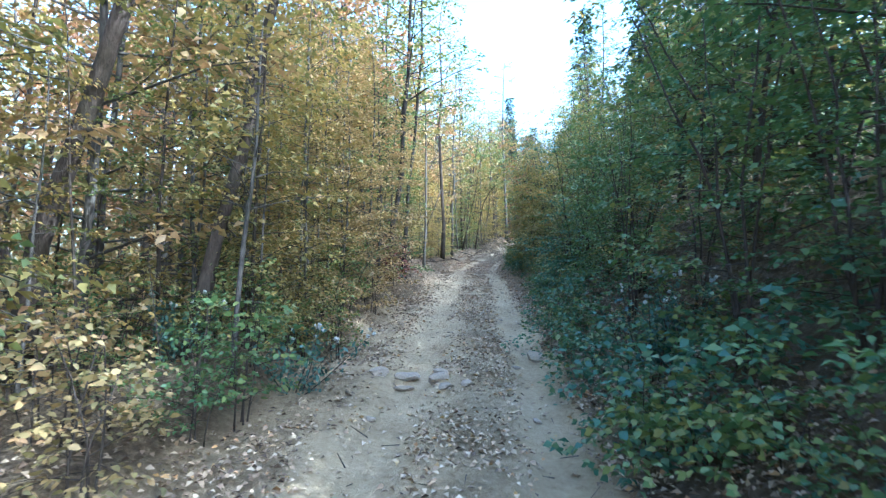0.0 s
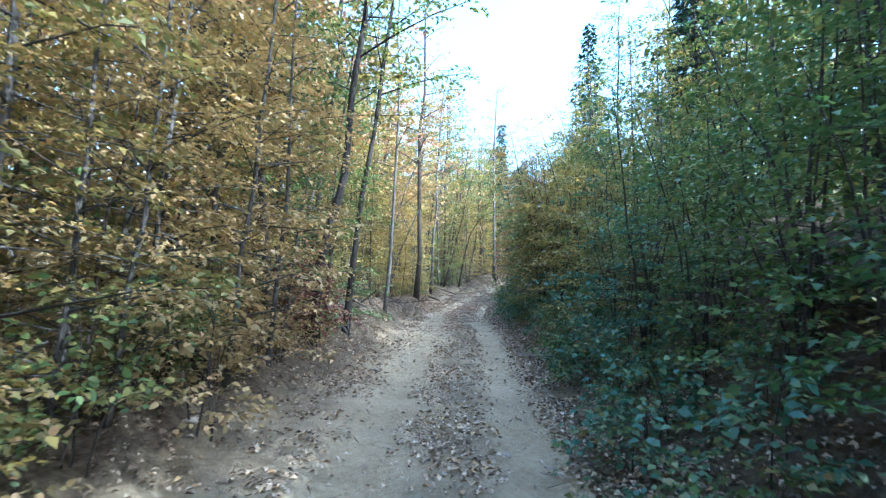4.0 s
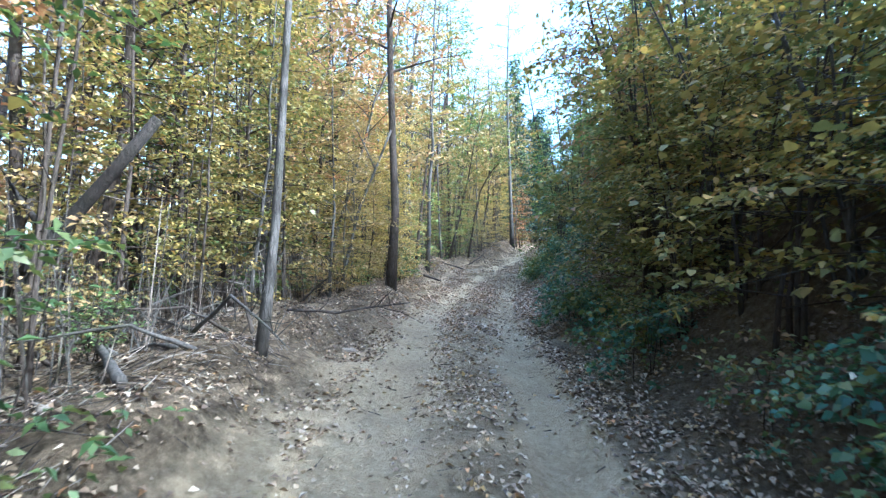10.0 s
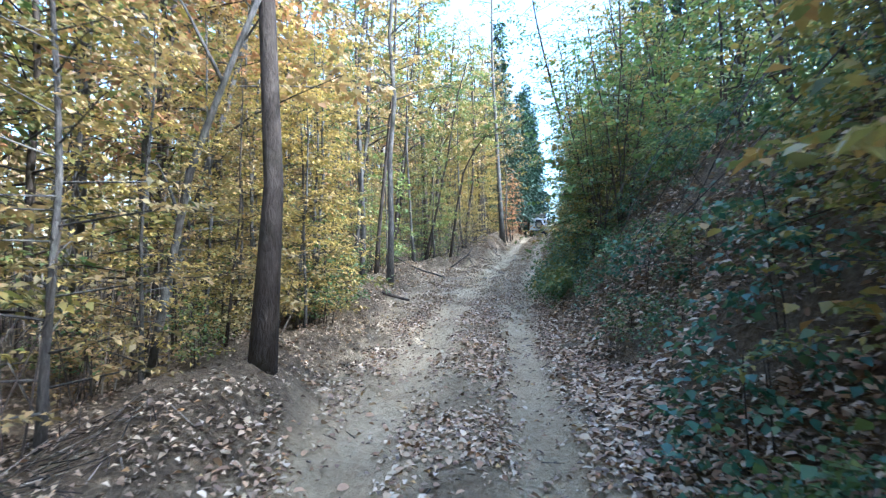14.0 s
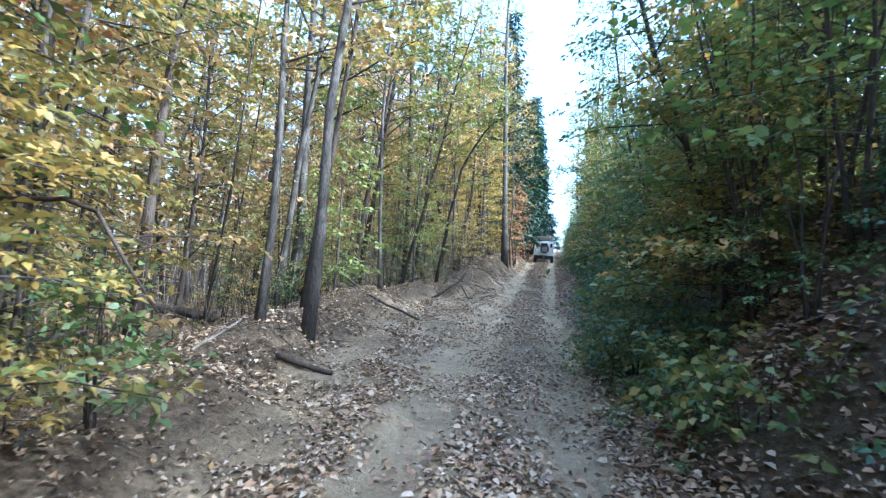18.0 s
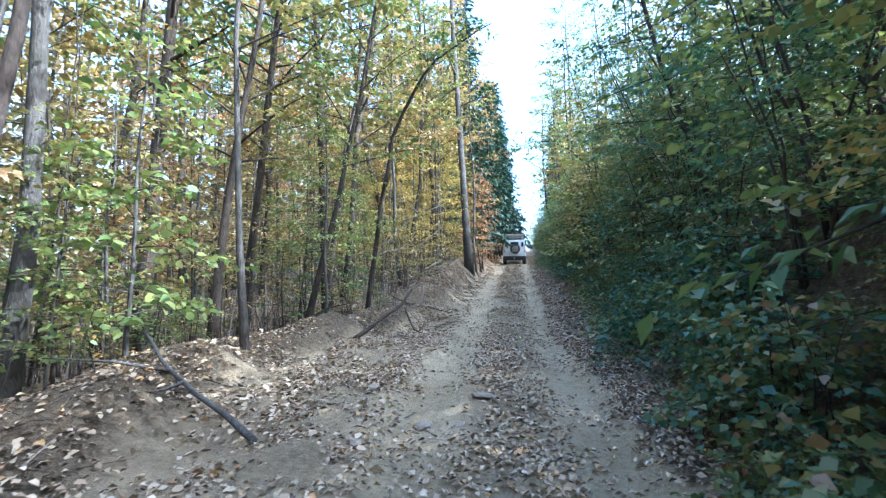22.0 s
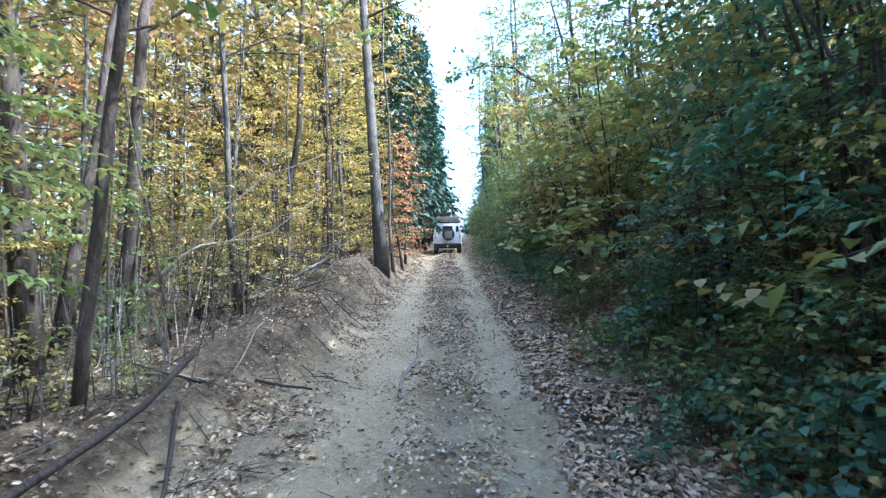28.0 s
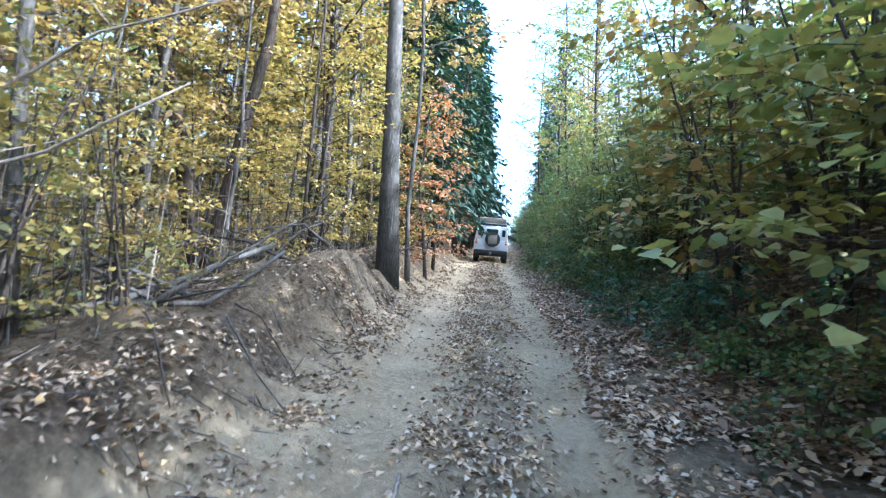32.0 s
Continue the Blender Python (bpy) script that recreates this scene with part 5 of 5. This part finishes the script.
stick("fallen_log", [(-1.05, 45.3, 0.03), (-0.73, 46.0, 0.22), (-0.2, 47.1, 0.50), (-0.02, 47.9, 0.62)], 0.04, 0.028, BARK, "brown fallen pole leaning on the earth bank", seed=31)
stick("fallen_log", [(-2.9, 17.0, 0.45), (-2.5, 16.7, 0.2), (-2.15, 16.3, 0.04)], 0.02, 0.035, BARK_GREY, "grey crooked dead stem at the edge of the track", branches=4, seed=32)
stick("tree_stump", [(-4.55, 33.9, -0.1), (-4.6, 33.9, 0.85)], 0.07, 0.05, BARK_PALE, "pale broken stump among the leaves", seed=12)
stick("fallen_branch", [(-3.4, 35.2, 0.05), (-3.3, 36.3, 0.12)], 0.025, 0.015, BARK_PALE, "thin pale branch on the leafy verge", branches=2, seed=13)
for k in range(9):
    g = np.random.default_rng(60 + k)
    y, top = 27.0 + 0.75 * k, 3.2 + g.uniform(-0.3, 0.6)
    x0, x1 = lateral(y, float(along(y, RIGHT_EDGE)) + top), lateral(y, float(along(y, RIGHT_EDGE)) + g.uniform(0.2, 1.2))
    xm = 0.5 * (x0 + x1)
    stick("bare_branch", [(x0, y, 0.1), (0.6 * x0 + 0.4 * xm, y - 0.1, 0.9), (xm, y - 0.3, 1.25 + g.uniform(-0.3, 0.5)), (x1, y - 0.6, 1.1 + g.uniform(-0.3, 0.5))], 0.018, 0.004, BARK_GREY if k % 2 else BARK,
          "bare thin branch drooping over the bank", "bare branches over the bank", branches=9, seed=60 + k, sides=5)
for k in range(38):
    g = np.random.default_rng(80 + k)
    y, s = (g.uniform(18.3, 23.5), -g.uniform(2.5, 5.2)) if k < 20 else (g.uniform(46, 57), -g.uniform(2.0, 4.6))
    if 45 < y < 51.5:
        y, s = y + 5.5, s - 0.6
    x, an, ln = lateral(y, s), g.uniform(0, 6.28), g.uniform(1.0, 2.2)
    stick("brushwood", [(x, y, 0.0), (x + 0.4 * ln * math.cos(an), y + 0.4 * ln * math.sin(an), 0.45), (x + ln * math.cos(an), y + ln * math.sin(an), g.uniform(0.2, 1.2))], 0.03, 0.008, BARK_GREY if k % 2 else BARK,
          "dry grey brushwood with many twigs", "brushwood beside the track", branches=10, seed=80 + k, sides=5)
g = np.random.default_rng(21)
for k in range(90):
    if k < 26:
        y, s = g.uniform(18.5, 24.5), -g.uniform(2.7, 5.5)
    elif k < 62:
        y, s = g.uniform(44, 62), -g.uniform(2.0, 6.5)
    else:
        y, s = g.uniform(4, 44), -g.uniform(2.6, 7.5)
    if 33 < y < 45:
        s -= 2.0
    x, an, ln = lateral(y, s), g.uniform(0, 6.28), g.uniform(0.5, 2.0)
    dx, dy = 0.5 * ln * math.cos(an), 0.5 * ln * math.sin(an)
    lift = g.uniform(0.02, 0.5) if g.uniform() < 0.4 else 0.03
    stick("fallen_stick", [(x - dx, y - dy, 0.02), (x, y, 0.03 + lift * 0.5), (x + dx, y + dy, lift)], g.uniform(0.012, 0.03), 0.008, BARK_PALE if k % 3 == 0 else BARK_GREY if k % 3 == 1 else BARK,
          ("pale" if k % 3 == 0 else "grey" if k % 3 == 1 else "dark") + " dry stick lying on the forest floor", "sticks on the forest floor", branches=int(g.integers(0, 2)), seed=200 + k, sides=5)


# ---------------------------------------------------------------- the off-road car ahead
PAINT = plain_material("white_car_paint", (0.72, 0.73, 0.71), 0.35, 0.0, 0.25, 3.0)
BLACK = plain_material("black_plastic", (0.025, 0.025, 0.027), 0.55, 0.0, 0.3)
RUBBER = plain_material("tyre_rubber", (0.03, 0.029, 0.028), 0.85, 0.0, 0.35, 20.0)
CANVAS = plain_material("brown_tent_cover", (0.20, 0.17, 0.13), 0.85, 0.0, 0.35, 12.0)
STEEL = plain_material("dull_steel", (0.45, 0.45, 0.44), 0.45, 0.8, 0.3)
RED_LAMP = plain_material("red_lamp_lens", (0.45, 0.02, 0.02), 0.2, 0.0, 0.1)
AMBER_LAMP = plain_material("amber_lamp_lens", (0.55, 0.22, 0.02), 0.2, 0.0, 0.1)
PLATE = plain_material("pale_plate", (0.65, 0.65, 0.60), 0.5, 0.0, 0.15)
DARK_GLASS, gn, gl, gb = node_material("dark_window_glass")
gb.inputs["Base Color"].default_value, gb.inputs["Roughness"].default_value = (0.02, 0.025, 0.03, 1), 0.06


def block(name, parent, mat, size, at, bevel=0.02, taper=1.0, label="", turn=None):
    """A bevelled block of that size around at; taper narrows its top."""
    bm = bmesh.new()
    bmesh.ops.create_cube(bm, size=1.0)
    for v in bm.verts:
        k = taper if v.co.z > 0 else 1.0
        v.co = Vector((v.co.x * size[0] * k, v.co.y * size[1], v.co.z * size[2]))
    if bevel:
        bmesh.ops.bevel(bm, geom=bm.edges[:], offset=min(bevel, 0.45 * min(size)), segments=2, profile=0.6, affect="EDGES")
    if turn:
        bmesh.ops.rotate(bm, verts=bm.verts, cent=(0, 0, 0), matrix=Euler(turn).to_matrix())
    bmesh.ops.translate(bm, verts=bm.verts, vec=at)
    me = bpy.data.meshes.new(name)
    bm.to_mesh(me)
    bm.free()
    me.materials.append(mat)
    me.shade_smooth()
    me.set_sharp_from_angle(angle=radians(35))
    return part(name, me, parent, label)


def ring(name, parent, mat, rim, tube_r, wide, at, label=""):
    """A tyre or disc about the x axis, from a turned outline."""
    outline = [(rim, -wide / 2), (rim + tube_r * 0.75, -wide / 2), (rim + tube_r, -wide * 0.32), (rim + tube_r, wide * 0.32), (rim + tube_r * 0.75, wide / 2), (rim, wide / 2)]
    n, verts, faces = 28, [], []
    for k in range(n):
        an = 2 * math.pi * k / n
        for r, w in outline:
            verts.append((at[0] + w, at[1] + r * math.cos(an), at[2] + r * math.sin(an)))
    m = len(outline)
    for k in range(n):
        for i in range(m):
            j = (i + 1) % m
            faces.append((k * m + i, k * m + j, ((k + 1) % n) * m + j, ((k + 1) % n) * m + i))
    return part(name, mesh_of(name, verts, faces, mat, False), parent, label)


def build_car():
    car = tagged(new("off_road_car"), "white boxy off-road estate car with folded roof tent", "car")
    block("body", car, PAINT, (1.72, 4.2, 0.62), (0, 0.1, 0.86), 0.06)
    block("cabin", car, PAINT, (1.68, 3.0, 0.62), (0, -0.48, 1.46), 0.05, 0.9)
    block("roof", car, PAINT, (1.54, 3.0, 0.12), (0, -0.48, 1.81), 0.05)
    block("bonnet", car, PAINT, (1.45, 1.2, 0.10), (0, 1.6, 1.2), 0.04)
    door = block("rear_door", car, PAINT, (0.78, 0.05, 1.15), (0.02, -2.0, 1.22), 0.02, 0.97)
    block("rear_window", door, DARK_GLASS, (0.60, 0.03, 0.38), (0.02, -2.03, 1.53), 0.03)
    block("door_handle", door, BLACK, (0.10, 0.04, 0.03), (-0.28, -2.04, 1.16), 0.01)
    for sx in (-1, 1):
        block("corner_window", car, DARK_GLASS, (0.17, 0.03, 0.34), (sx * 0.60, -1.985, 1.53), 0.03)
        for y0, w in ((-1.45, 0.85), (-0.45, 0.85), (0.45, 0.75)):
            block("side_window", car, DARK_GLASS, (0.03, w, 0.36), (sx * 0.815, y0, 1.54), 0.03, turn=None)
        block("tail_lamp", car, RED_LAMP, (0.09, 0.05, 0.09), (sx * 0.74, -2.03, 1.0), 0.03)
        block("turn_lamp", car, AMBER_LAMP, (0.08, 0.05, 0.08), (sx * 0.74, -2.03, 1.12), 0.03)
        block("mud_flap", car, BLACK, (0.26, 0.02, 0.34), (sx * 0.70, -1.72, 0.42), 0.005)
        block("wheel_arch", car, BLACK, (0.08, 0.95, 0.07), (sx * 0.87, -1.2, 0.92), 0.03)
        block("mirror", car, BLACK, (0.17, 0.06, 0.22), (sx * 1.0, 0.95, 1.35), 0.03)
        for y0 in (-1.2, 1.45):
            wheel = ring("tyre", car, RUBBER, 0.21, 0.18, 0.25, (sx * 0.73, y0, 0.39), "chunky black off-road tyre")
            ring("rim", wheel, STEEL, 0.03, 0.18, 0.17, (sx * 0.73, y0, 0.39), "dull steel wheel rim")
    block("bumper", car, BLACK, (1.66, 0.16, 0.17), (0, -2.12, 0.58), 0.03)
    block("tow_hitch", car, STEEL, (0.10, 0.16, 0.12), (0, -2.24, 0.50), 0.02)
    block("plate", car, PLATE, (0.40, 0.02, 0.11), (-0.50, -2.21, 0.72), 0.004)
    block("axle", car, BLACK, (1.2, 0.16, 0.16), (0, -1.2, 0.40), 0.05)
    # spare wheel on the door
    bm = bmesh.new()
    bmesh.ops.create_cone(bm, segments=28, radius1=0.38, radius2=0.38, depth=0.22, cap_ends=True)
    bmesh.ops.bevel(bm, geom=[e for e in bm.edges if abs(e.verts[0].co.z - e.verts[1].co.z) < 1e-4], offset=0.05, segments=2, affect="EDGES")
    bmesh.ops.rotate(bm, verts=bm.verts, cent=(0, 0, 0), matrix=Euler((math.pi / 2, 0, 0)).to_matrix())
    bmesh.ops.translate(bm, verts=bm.verts, vec=(0.06, -2.16, 1.20))
    me = bpy.data.meshes.new("spare_wheel")
    bm.to_mesh(me)
    bm.free()
    me.materials.append(RUBBER)
    spare = part("spare_wheel", me, car, "spare wheel in dark cover")
    block("cover_panel", spare, CANVAS, (0.44, 0.03, 0.44), (0.06, -2.28, 1.20), 0.12)
    # rack and folded tent on the roof
    for sx in (-0.68, 0.68):
        block("rack_rail", car, BLACK, (0.04, 2.9, 0.04), (sx, -0.48, 1.95), 0.01)
        for y0 in (-1.8, -0.9, 0.0, 0.85):
            block("rack_foot", car, BLACK, (0.04, 0.05, 0.12), (sx, y0, 1.89), 0.01)
    for y0 in (-1.85, -1.2, -0.5, 0.2, 0.9):
        block("rack_bar", car, BLACK, (1.4, 0.04, 0.03), (0, y0, 1.97), 0.01)
    tent = block("roof_tent", car, CANVAS, (1.42, 2.2, 0.30), (0, -0.75, 2.14), 0.08, 0.95, "folded roof tent under brown cover")
    block("tent_base", tent, STEEL, (1.44, 2.22, 0.04), (0, -0.75, 1.99), 0.01)
    for y0 in (-1.5, -0.1):
        block("strap", tent, BLACK, (1.46, 0.05, 0.32), (0, y0, 2.145), 0.01, 0.95)
    return car


car = build_car()
CAR_Y = 75.0
car_x = lateral(CAR_Y, 0.0)
fall = (gz(car_x, CAR_Y + 1.4) - gz(car_x, CAR_Y - 1.2)) / 2.6
car.matrix_basis = Matrix.LocRotScale((car_x, CAR_Y, gz(car_x, CAR_Y) - 0.03), Euler((math.atan(fall), 0.03, radians(-9.5))), None)
